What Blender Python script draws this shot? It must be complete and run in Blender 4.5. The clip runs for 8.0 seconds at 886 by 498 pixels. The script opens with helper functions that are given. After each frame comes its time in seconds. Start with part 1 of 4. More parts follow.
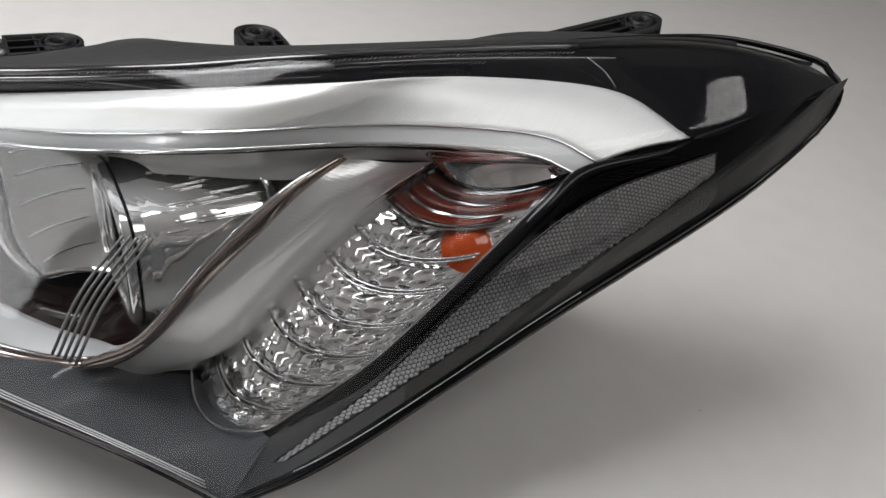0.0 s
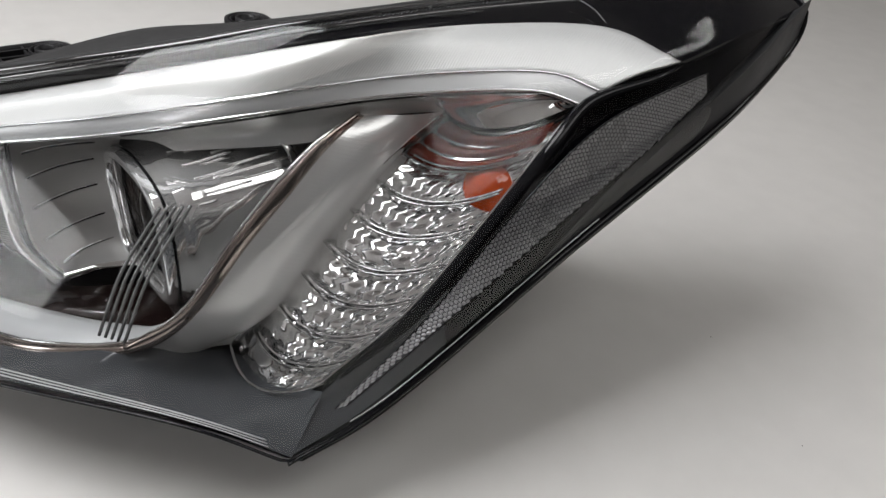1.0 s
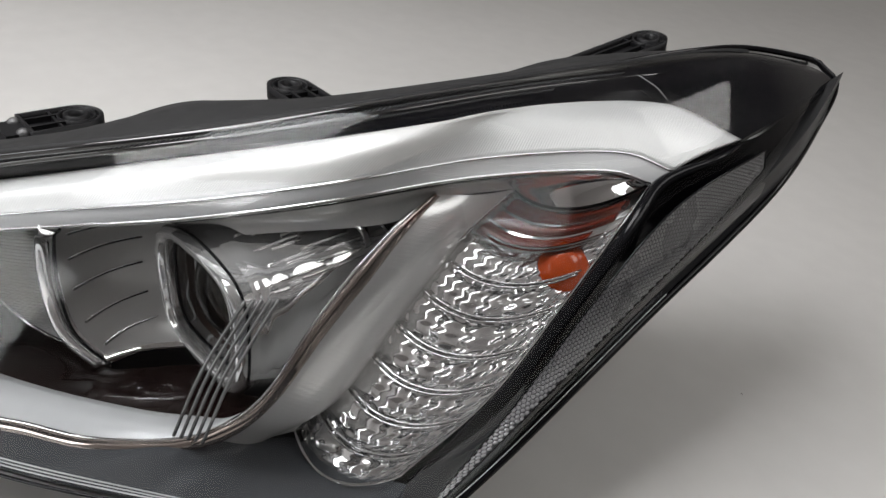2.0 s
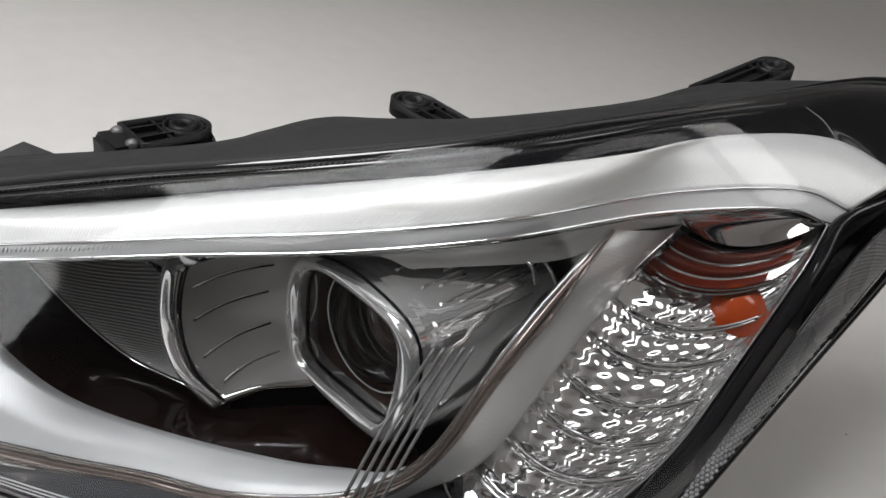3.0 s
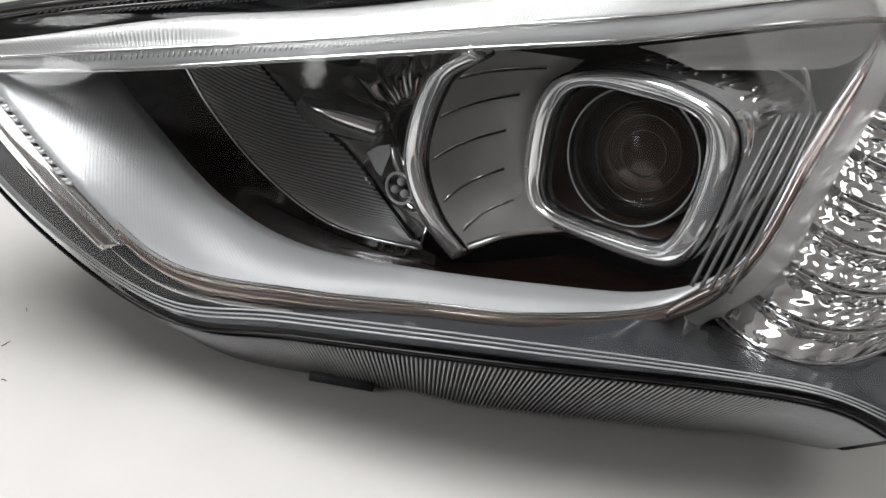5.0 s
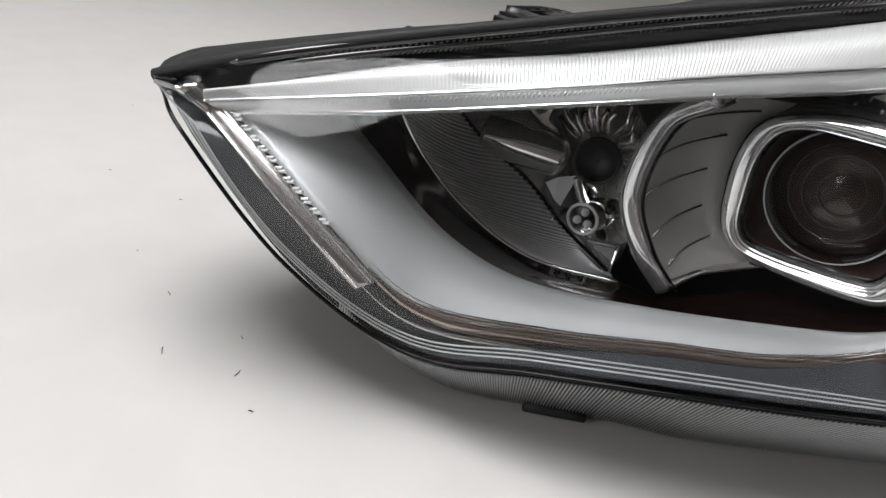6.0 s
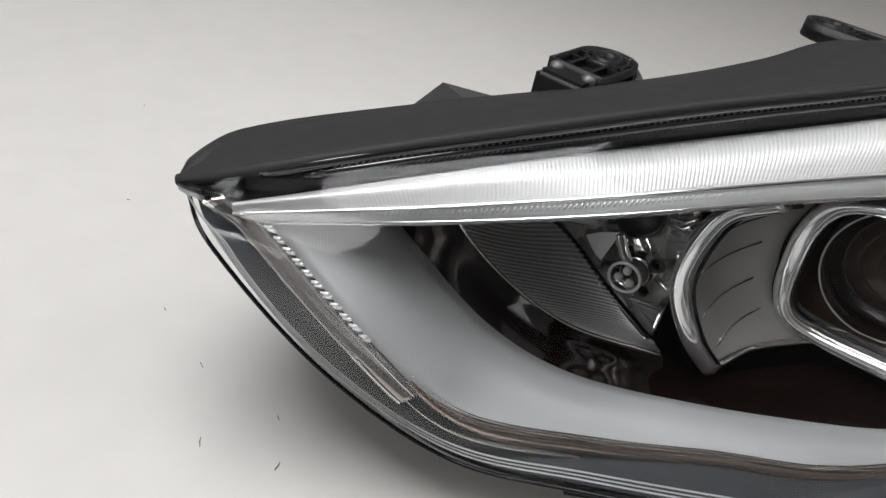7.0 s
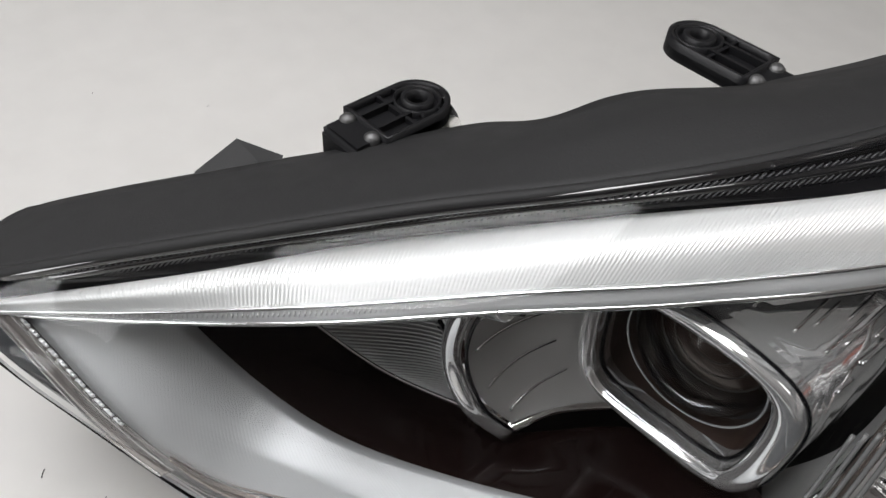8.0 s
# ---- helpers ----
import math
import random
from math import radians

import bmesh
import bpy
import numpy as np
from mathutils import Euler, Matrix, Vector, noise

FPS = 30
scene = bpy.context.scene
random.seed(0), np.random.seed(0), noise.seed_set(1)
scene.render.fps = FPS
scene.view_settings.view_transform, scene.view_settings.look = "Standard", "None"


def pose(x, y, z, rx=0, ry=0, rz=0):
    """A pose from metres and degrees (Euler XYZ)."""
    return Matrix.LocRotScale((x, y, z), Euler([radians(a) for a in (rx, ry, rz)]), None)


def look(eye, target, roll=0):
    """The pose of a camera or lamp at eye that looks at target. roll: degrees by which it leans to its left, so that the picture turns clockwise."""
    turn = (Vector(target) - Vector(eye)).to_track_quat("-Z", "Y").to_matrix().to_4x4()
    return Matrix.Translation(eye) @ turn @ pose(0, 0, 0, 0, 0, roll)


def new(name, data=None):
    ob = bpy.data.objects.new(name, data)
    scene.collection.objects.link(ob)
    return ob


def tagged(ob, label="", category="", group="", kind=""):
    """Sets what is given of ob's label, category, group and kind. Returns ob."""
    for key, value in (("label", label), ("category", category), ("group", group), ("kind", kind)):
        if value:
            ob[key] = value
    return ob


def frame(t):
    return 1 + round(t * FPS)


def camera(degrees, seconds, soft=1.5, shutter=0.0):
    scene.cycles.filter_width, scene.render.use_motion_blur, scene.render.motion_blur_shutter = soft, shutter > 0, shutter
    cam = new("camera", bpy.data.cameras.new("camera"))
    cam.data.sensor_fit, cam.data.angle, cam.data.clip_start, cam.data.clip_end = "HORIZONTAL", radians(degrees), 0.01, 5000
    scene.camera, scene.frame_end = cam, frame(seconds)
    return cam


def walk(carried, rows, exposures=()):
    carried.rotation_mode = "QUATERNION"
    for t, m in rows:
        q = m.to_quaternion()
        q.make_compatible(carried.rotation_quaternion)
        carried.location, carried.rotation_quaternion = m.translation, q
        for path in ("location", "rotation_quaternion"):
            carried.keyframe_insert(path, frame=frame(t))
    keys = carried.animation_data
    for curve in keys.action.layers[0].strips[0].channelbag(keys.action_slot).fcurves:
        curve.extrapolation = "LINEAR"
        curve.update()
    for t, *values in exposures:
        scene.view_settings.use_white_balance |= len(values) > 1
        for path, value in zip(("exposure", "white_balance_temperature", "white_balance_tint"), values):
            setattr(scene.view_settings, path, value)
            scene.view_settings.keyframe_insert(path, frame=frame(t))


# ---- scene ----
cam = camera(63.2, 8.0)
PATH = [
    (0, pose(0.3400, -0.0539, 0.4090, 53.28, -8.77, 58.53)),
    (0.5, pose(0.3469, -0.0705, 0.3931, 53.93, -7.83, 55.06)),
    (1, pose(0.3501, -0.1046, 0.3788, 55.41, -4.92, 51.71)),
    (1.2, pose(0.3461, -0.1126, 0.3728, 55.81, -4.13, 50.41)),
    (2.3, pose(0.2457, -0.1644, 0.4018, 57.68, -8.07, 46.60)),
    (2.5, pose(0.2271, -0.1733, 0.3958, 57.75, -8.23, 46.41)),
    (3, pose(0.1715, -0.2051, 0.3754, 58.11, -10.09, 45.37)),
    (3.5, pose(0.1377, -0.2310, 0.3298, 58.14, -10.47, 44.33)),
    (4, pose(0.1310, -0.2546, 0.2888, 61.47, -8.87, 42.19)),
    (4.2, pose(0.1273, -0.2693, 0.2764, 61.49, -9.09, 40.79)),
    (5.3, pose(0.0578, -0.3483, 0.2195, 64.33, -11.21, 38.35)),
    (5.5, pose(0.0403, -0.3622, 0.2203, 63.41, -12.13, 38.86)),
    (6, pose(-0.0056, -0.3978, 0.2293, 63.29, -11.21, 39.05)),
    (6.5, pose(-0.0479, -0.4007, 0.2595, 61.79, -9.78, 39.17)),
    (7, pose(-0.0659, -0.3687, 0.2964, 55.36, -10.53, 39.55)),
    (7.5, pose(-0.0456, -0.3031, 0.3316, 51.58, -8.56, 41.91)),
    (8, pose(0.0061, -0.2096, 0.3877, 44.11, -3.48, 47.34)),
]
walk(cam, PATH, exposures=[(0.0, 0.22), (2.5, 0.12), (3.5, 0.0), (4.0, 0.0), (5.5, 0.36), (6.0, 0.16), (7.0, 0.06), (7.5, 0.0), (8.0, 0.0)])

# ---- light ----
world = bpy.data.worlds.new("world")
scene.world = world
world.use_nodes = True
world.node_tree.nodes["Background"].inputs[0].default_value = (1.0, 0.99, 0.985, 1)
world.node_tree.nodes["Background"].inputs[1].default_value = 0.05


def area_lamp(name, eye, target, size_x, size_y, watts, colour):
    data = bpy.data.lights.new(name, "AREA")
    data.shape, data.size, data.size_y, data.energy, data.color = "RECTANGLE", size_x, size_y, watts, colour
    ob = new(name, data)
    ob.matrix_world = look(eye, target)
    return ob


WARM = (1.0, 0.985, 0.975)
area_lamp("softbox_light", (-0.45, -0.37, 1.28), (-0.43, -0.22, 0.1), 0.90, 0.86, 20, (0.99, 0.985, 1.0))
area_lamp("ceiling_panel_light", (0.78, 0.45, 1.32), (0.78, 0.53, 0.1), 0.62, 0.92, 4.4, WARM)
# Added fill that lifts the room and backdrop; no such lamp is known.
area_lamp("backdrop_fill_light", (1.3, 2.2, 2.58), (1.3, 2.21, 0.0), 1.4, 0.60, 12, WARM)
# added frontal fill in the south wall's opening; no window is known there
area_lamp("front_fill_light", (-1.1, -3.86, 1.30), (-1.1, 0.0, 0.9), 1.5, 1.5, 44, (0.98, 0.99, 1.0))


# ---- materials ----
def material(name):
    m = bpy.data.materials.new(name)
    m.use_nodes = True
    return m, m.node_tree.nodes, m.node_tree.links, m.node_tree.nodes["Principled BSDF"]


def surface(name, col, rough=0.5, metal=0.0, grain=0.0, scale=200.0, var=0.15, coat=0.0, bump=0.0, spec=0.5):
    """A plain surface with colour and roughness varied at two scales, and fine relief."""
    m, nodes, links, b = material(name)
    b.inputs["Metallic"].default_value = metal
    b.inputs["Coat Weight"].default_value = coat
    b.inputs["Specular IOR Level"].default_value = spec
    tc = nodes.new("ShaderNodeTexCoord")
    big, small = nodes.new("ShaderNodeTexNoise"), nodes.new("ShaderNodeTexNoise")
    big.inputs["Scale"].default_value, small.inputs["Scale"].default_value = scale / 12, scale
    big.inputs["Detail"].default_value = small.inputs["Detail"].default_value = 4
    links.new(tc.outputs["Object"], big.inputs["Vector"])
    links.new(tc.outputs["Object"], small.inputs["Vector"])
    mix = nodes.new("ShaderNodeMix")
    mix.data_type = "RGBA"
    mix.inputs[6].default_value = (*[c * (1 - var) for c in col], 1)
    mix.inputs[7].default_value = (*[min(1, c * (1 + var)) for c in col], 1)
    add = nodes.new("ShaderNodeMath")
    add.operation = "MULTIPLY_ADD"
    links.new(small.outputs["Fac"], add.inputs[0])
    add.inputs[1].default_value = 0.5
    half = nodes.new("ShaderNodeMath")
    half.operation = "MULTIPLY"
    half.inputs[1].default_value = 0.5
    links.new(big.outputs["Fac"], half.inputs[0])
    links.new(half.outputs[0], add.inputs[2])
    links.new(add.outputs[0], mix.inputs[0])
    links.new(mix.outputs[2], b.inputs["Base Color"])
    ramp = nodes.new("ShaderNodeMapRange")
    ramp.inputs[3].default_value, ramp.inputs[4].default_value = rough * 0.8, min(1, rough * 1.2)
    links.new(big.outputs["Fac"], ramp.inputs[0])
    links.new(ramp.outputs[0], b.inputs["Roughness"])
    if bump:
        bp = nodes.new("ShaderNodeBump")
        bp.inputs["Strength"].default_value, bp.inputs["Distance"].default_value = bump, 0.0004
        links.new(small.outputs["Fac"], bp.inputs["Height"])
        links.new(bp.outputs[0], b.inputs["Normal"])
    return m


def lined(name, col, rough, metal, pitch, depth, along=0, strength=0.6, tilt=0.0):
    """A surface with fine parallel flutes, pitch metres apart, across the u (0) or v (1) direction of its UV map."""
    m = surface(name, col, rough, metal, scale=90, var=0.05)
    nodes, links = m.node_tree.nodes, m.node_tree.links
    uv, sep = nodes.new("ShaderNodeUVMap"), nodes.new("ShaderNodeSeparateXYZ")
    links.new(uv.outputs[0], sep.inputs[0])
    lean = nodes.new("ShaderNodeMath")
    lean.operation = "MULTIPLY_ADD"
    lean.inputs[1].default_value = tilt
    links.new(sep.outputs[1 - along], lean.inputs[0])
    links.new(sep.outputs[along], lean.inputs[2])
    mul = nodes.new("ShaderNodeMath")
    mul.operation = "MULTIPLY"
    mul.inputs[1].default_value = 2 * math.pi / pitch
    links.new(lean.outputs[0], mul.inputs[0])
    sine = nodes.new("ShaderNodeMath")
    sine.operation = "SINE"
    links.new(mul.outputs[0], sine.inputs[0])
    bp = nodes.new("ShaderNodeBump")
    bp.inputs["Strength"].default_value, bp.inputs["Distance"].default_value = strength, depth
    links.new(sine.outputs[0], bp.inputs["Height"])
    links.new(bp.outputs[0], nodes["Principled BSDF"].inputs["Normal"])
    return m


def clear(name, tint, rough=0.02, ior=1.5):
    """Clear moulded plastic: light goes straight through, and gloss grows at grazing angles."""
    m, nodes, links, b = material(name)
    nodes.remove(b)
    out = nodes["Material Output"]
    mix, see, gloss, fr = (nodes.new(k) for k in ("ShaderNodeMixShader", "ShaderNodeBsdfTransparent", "ShaderNodeBsdfGlossy", "ShaderNodeFresnel"))
    see.inputs[0].default_value = (*tint, 1)
    gloss.inputs["Roughness"].default_value = rough
    fr.inputs[0].default_value = ior
    links.new(fr.outputs[0], mix.inputs[0])
    links.new(see.outputs[0], mix.inputs[1])
    links.new(gloss.outputs[0], mix.inputs[2])
    links.new(mix.outputs[0], out.inputs[0])
    return m


CHROME = surface("chrome", (0.90, 0.90, 0.90), 0.05, 1.0, scale=60, var=0.06)
PLATED = surface("plated_plastic", (0.88, 0.88, 0.875), 0.08, 0.86, scale=60, var=0.06)
PLATED_FINE = surface("polished_plating", (0.92, 0.92, 0.92), 0.07, 0.86, scale=60, var=0.06)
BRONZE = surface("smoked_chrome", (0.44, 0.375, 0.34), 0.08, 0.95, scale=60, var=0.1)
SATIN = lined("satin_silver_fluted", (0.64, 0.645, 0.635), 0.36, 0.3, 0.0018, 0.00020, 0, 0.28, 0.35)
SATIN_LOW = lined("satin_silver_fine", (0.56, 0.572, 0.576), 0.38, 0.62, 0.0014, 0.00006, 1, 0.2, 0.6)
SATIN_SMOOTH = surface("smooth_silver", (0.74, 0.75, 0.75), 0.26, 0.3, scale=60, var=0.05)
SATIN_GREY = surface("satin_grey", (0.40, 0.395, 0.385), 0.30, 0.25, scale=120, var=0.08)
BLACK_GLOSS = surface("black_gloss_plastic", (0.004, 0.004, 0.005), 0.10, 0.0, scale=150, var=0.3, spec=0.22)
BLACK_INNER = surface("black_inner_bezel", (0.008, 0.0040, 0.0036), 0.07, 0.0, scale=80, var=0.3, spec=0.5)
SMOKE = surface("grey_smoked_plastic", (0.040, 0.043, 0.047), 0.14, 0.0, scale=80, var=0.2, spec=0.5)
HOUSING = surface("matte_housing_plastic", (0.018, 0.018, 0.0185), 0.62, 0.0, scale=900, var=0.25, bump=0.3, spec=0.3)
TAB = surface("black_nylon", (0.008, 0.008, 0.009), 0.42, 0.0, scale=700, var=0.3, bump=0.3, spec=0.22)
RIBBED = surface("grey_ribbed_plastic", (0.30, 0.30, 0.305), 0.42, 0.0, scale=200, var=0.2)
TUNNEL = surface("brown_black_tunnel", (0.040, 0.026, 0.021), 0.30)
FROST = surface("frosted_flute", (0.12, 0.122, 0.122), 0.20, 0.2, scale=300, var=0.15)
LACQUER = surface("black_lacquer", (0.006, 0.006, 0.007), 0.05, 0.0, scale=150, var=0.2, coat=1.0, spec=0.8)
DARK = surface("dark_socket", (0.01, 0.008, 0.008), 0.5)
AMBER = surface("amber_plastic", (0.27, 0.038, 0.006), 0.10, 0.0, scale=420, var=0.6, coat=0.6)
AMBER_DARK = surface("dark_amber", (0.14, 0.020, 0.010), 0.12, 0.0, scale=60, var=0.4, coat=0.4)
CLEAR_GREY = clear("clear_grey", (0.86, 0.86, 0.86), 0.03, 1.4)
BRONZE_PALE = surface("pale_smoked_chrome", (0.46, 0.44, 0.425), 0.18, 0.9, scale=60, var=0.1)
TOOTH = surface("pale_teeth", (0.055, 0.055, 0.058), 0.25, 0.2, scale=300, var=0.3)
CLEAR_WHITE = surface("frosted_clear", (0.75, 0.76, 0.76), 0.15, 0.3, scale=200, var=0.1)
RIDGE = surface("pale_ridge", (0.40, 0.41, 0.42), 0.25, 0.2, scale=300, var=0.2)
STEEL = surface("zinc_screw", (0.15, 0.15, 0.15), 0.55, 1.0, scale=400, var=0.2)
PRISM = surface("smoked_prisms", (0.22, 0.22, 0.225), 0.28, 0.2, scale=300, var=0.3)
BOWL = surface("bowl_plating", (0.90, 0.89, 0.87), 0.08, 0.78, scale=60, var=0.08)
PRISM_BASE = surface("smoked_plate", (0.012, 0.012, 0.014), 0.3, 0.0, scale=300, var=0.3)
CLEAR = clear("clear_lens", (0.975, 0.98, 0.985), 0.05, 1.38)
GLASS = clear("projector_glass", (0.66, 0.62, 0.59), 0.02, 1.34)
FLUTED = surface("flange_plating", (0.30, 0.30, 0.295), 0.30, 0.3, scale=90, var=0.1)
RIPPLE = surface("rippled_chrome", (0.95, 0.95, 0.95), 0.05, 0.95, scale=60, var=0.06)
PANEL = lined("brushed_silver_panel", (0.74, 0.74, 0.725), 0.26, 0.5, 0.0030, 0.0001, 0, 0.15, 0.2)
WALL = surface("pale_painted_wall", (0.60, 0.575, 0.56), 0.8, 0.0, scale=4, var=0.08)
PAPER = surface("white_table_paper", (0.55, 0.54, 0.52), 0.6, 0.0, scale=26, var=0.12)


# ---- helpers for the lamp ----
def spline(points, n, closed=False):
    """n points on a smooth curve through control points in the lamp's plan, whose x grows towards the grille."""
    c = np.array([(-x, y, z) for x, y, z in points])
    k = len(c)
    ext = np.vstack([c[-1:], c, c[:2]]) if closed else np.vstack([2 * c[0] - c[1], c, 2 * c[-1] - c[-2]])
    spans = k if closed else k - 1
    out = []
    for u in np.linspace(0, spans, n, endpoint=not closed):
        i = min(int(u), spans - 1)
        t = u - i
        a, b, d, e = ext[i : i + 4]
        out.append(0.5 * (2 * b + (d - a) * t + (2 * a - 5 * b + 4 * d - e) * t * t + (3 * b - a - 3 * d + e) * t**3))
    return np.array(out)


def cornered(points, n, at):
    """As spline, but with a sharp corner at one control point."""
    us = np.linspace(0, len(points) - 1, n)
    fine_a, fine_b = spline(points[: at + 1], 40 * at + 1), spline(points[at:], 40 * (len(points) - 1 - at) + 1)
    k = np.arange(0, len(points) - 1 + 1e-6, 1 / 40)
    both = np.vstack([fine_a, fine_b[1:]])
    return np.stack([np.interp(us, k, both[:, q]) for q in range(3)], 1)


def even(pts, n):
    """The same curve, resampled to n points evenly along its length."""
    d = np.r_[0, np.cumsum(np.linalg.norm(np.diff(pts, axis=0), axis=1))]
    return np.stack([np.interp(np.linspace(0, d[-1], n), d, pts[:, k]) for k in range(3)], 1)


def across(rows, m):
    """Rows of points filled up to m rows, smoothly from row to row."""
    rows = np.array(rows)
    ext = np.concatenate([2 * rows[:1] - rows[1:2], rows, 2 * rows[-1:] - rows[-2:-1]])
    out = []
    for u in np.linspace(0, len(rows) - 1, m):
        i = min(int(u), len(rows) - 2)
        t = u - i
        a, b, d, e = ext[i : i + 4]
        out.append(0.5 * (2 * b + (d - a) * t + (2 * a - 5 * b + 4 * d - e) * t * t + (3 * b - a - 3 * d + e) * t**3))
    return np.array(out)


def sheet(rows, closed=False, thick=0.0):
    """A bmesh skin over rows of points, with UVs in metres; thick: its depth, away from its normal."""
    rows = np.asarray(rows)
    m, n = rows.shape[:2]
    bm = bmesh.new()
    uv = bm.loops.layers.uv.new("UVMap")
    us = np.r_[0, np.cumsum(np.linalg.norm(np.diff(rows[m // 2], axis=0), axis=1))]
    vs = np.r_[0, np.cumsum(np.linalg.norm(np.diff(rows[:, n // 2], axis=0), axis=1))]
    grid = [[bm.verts.new(p) for p in row] for row in rows]
    for i in range(m - 1):
        for j in range(n if closed else n - 1):
            j2 = (j + 1) % n
            corners = [(i, j), (i, j2), (i + 1, j2), (i + 1, j)]
            try:
                f = bm.faces.new([grid[a][b] for a, b in corners])
            except ValueError:
                continue
            f.smooth = True
            for loop, (a, b) in zip(f.loops, corners):
                loop[uv].uv = (us[b] if b or not closed else us[0], vs[a])
    if thick:
        bm.normal_update()
        back = {v: bm.verts.new(v.co - v.normal * thick) for row in grid for v in row}
        edge = [e for e in bm.edges if e.is_boundary]
        for f in list(bm.faces):
            g = bm.faces.new([back[v] for v in reversed(f.verts)])
            g.smooth = True
        for e in edge:
            a, b = e.verts
            bm.faces.new((b, a, back[a], back[b]))
    return bm


def tube(pts, r, sides=8, flat=1.0, bm=None, closed=False):
    """A bar of round or flattened section along points."""
    bm = bm or bmesh.new()
    pts = np.asarray(pts)
    rad = np.broadcast_to(r, len(pts))
    rings = []
    side = None
    for i, p in enumerate(pts):
        d = pts[(i + 1) % len(pts)] - pts[i - 1] if closed or 0 < i < len(pts) - 1 else (pts[1] - pts[0] if i == 0 else pts[-1] - pts[-2])
        d = Vector(d).normalized()
        side = side or (d.orthogonal() if abs(d.z) > 0.9 else d.cross(Vector((0, 0, 1))))
        side = (side - d * side.dot(d)).normalized()
        up = d.cross(side)
        rings.append([bm.verts.new(Vector(p) + side * (rad[i] * math.cos(a)) + up * (flat * rad[i] * math.sin(a))) for a in np.linspace(0, 2 * math.pi, sides, endpoint=False)])
    last = len(rings) if closed else len(rings) - 1
    for i in range(last):
        a, b = rings[i], rings[(i + 1) % len(rings)]
        for j in range(sides):
            f = bm.faces.new((a[j], a[(j + 1) % sides], b[(j + 1) % sides], b[j]))
            f.smooth = True
    if not closed:
        bm.faces.new(list(reversed(rings[0])))
        bm.faces.new(rings[-1])
    return bm


def lathe(profile, centre, axis, n=40):
    """A turned form: profile of (radius, distance along the axis)."""
    q = Vector(axis).to_track_quat("Z", "Y")
    rows = [[Vector(centre) + q @ Vector((r * math.cos(a), r * math.sin(a), h)) for a in np.linspace(0, 2 * math.pi, n, endpoint=False)] for r, h in profile]
    return sheet(np.array([[tuple(v) for v in row] for row in rows]), closed=True)


def part(name, bm, mat, parent, label="", kind=""):
    bmesh.ops.remove_doubles(bm, verts=bm.verts, dist=1e-6)
    bmesh.ops.recalc_face_normals(bm, faces=bm.faces)
    me = bpy.data.meshes.new(name)
    bm.to_mesh(me)
    bm.free()
    me.materials.append(mat)
    ob = new(name, me)
    if parent:
        ob.parent = parent
    return tagged(ob, label, kind=kind)


# ---- the table ----
prof = [(-2.2, 0.0), (0.4, 0.0), (2.2, 0.0), (2.7, 0.06), (3.0, 0.3), (3.1, 0.8), (3.12, 1.6)]
away, side = Vector((-0.68, 0.73, 0)), Vector((0.73, 0.68, 0))
rows = []
for d, h in across(np.array([[(a, b)] for a, b in prof]), 40)[:, 0]:
    rows.append([tuple(away * d + side * s + Vector((0, 0, max(h, 0)))) for s in np.linspace(-2.2, 2.2, 30)])
tagged(part("table", sheet(rows, thick=0.02), PAPER, None), "off-white matte paper covering a table and curving up", "table", kind="structure")

# unseen plain room added round the table, for reflections and bounced light
ROOM = 3.9
for name, place, turn, w, h in (("wall_north", (0, ROOM, 0.6), (90, 0, 0), ROOM, 2.1), ("wall_east", (ROOM, 0, 0.6), (90, 0, 90), ROOM, 2.1), ("wall_west", (-ROOM, 0, 0.6), (90, 0, 90), ROOM, 2.1), ("ceiling", (0, 0, 2.7), (0, 0, 0), ROOM, ROOM), ("floor", (0, 0, -0.76), (0, 0, 0), ROOM, ROOM)):
    slab = bmesh.new()
    bmesh.ops.create_cube(slab, size=1.0, matrix=pose(*place, *turn) @ Matrix.Diagonal((2 * w, 2 * h if name[0] == "w" else 2 * w, 0.1, 1)))
    tagged(part(name, slab, WALL, None), "unseen plain pale surface added to close the room", name.split("_")[0], kind="structure")

# Unseen wall, added with an opening that holds the front fill lamp.
south = bmesh.new()
for x0, x1, z0, z1 in ((-ROOM, -1.9, -1.5, 2.7), (-0.3, ROOM, -1.5, 2.7), (-1.9, -0.3, -1.5, 0.5), (-1.9, -0.3, 2.1, 2.7)):
    bmesh.ops.create_cube(south, size=1.0, matrix=pose((x0 + x1) / 2, -ROOM, (z0 + z1) / 2) @ Matrix.Diagonal((x1 - x0, 0.1, z1 - z0, 1)))
tagged(part("wall_south", south, WALL, None), "unseen plain pale wall added with an opening for the front fill", "wall", kind="structure")

# ---- the headlamp: its main edges ----
TIP_L, TIP_R = (0.300, -0.216, 0.131), (-0.107, 0.436, 0.247)
RIM = [(0.302, -0.210, 0.122), (0.271, -0.219, 0.112), (0.224, -0.196, 0.063), (0.165, -0.171, 0.037), (0.106, -0.150, 0.051), (0.022, -0.104, 0.065), (-0.072, -0.031, 0.071), (-0.112, 0.010, 0.053), (-0.118, 0.070, 0.070), (-0.124, 0.199, 0.135), (-0.127, 0.330, 0.193), (-0.110, 0.425, 0.222)]
BELT = [(0.303, -0.213, 0.125), (0.268, -0.218, 0.124), (0.222, -0.206, 0.117), (0.180, -0.178, 0.108), (0.120, -0.143, 0.110), (0.050, -0.098, 0.112), (-0.022, -0.048, 0.113), (-0.085, 0.015, 0.122), (-0.118, 0.105, 0.150), (-0.126, 0.215, 0.185), (-0.125, 0.330, 0.222), TIP_R]
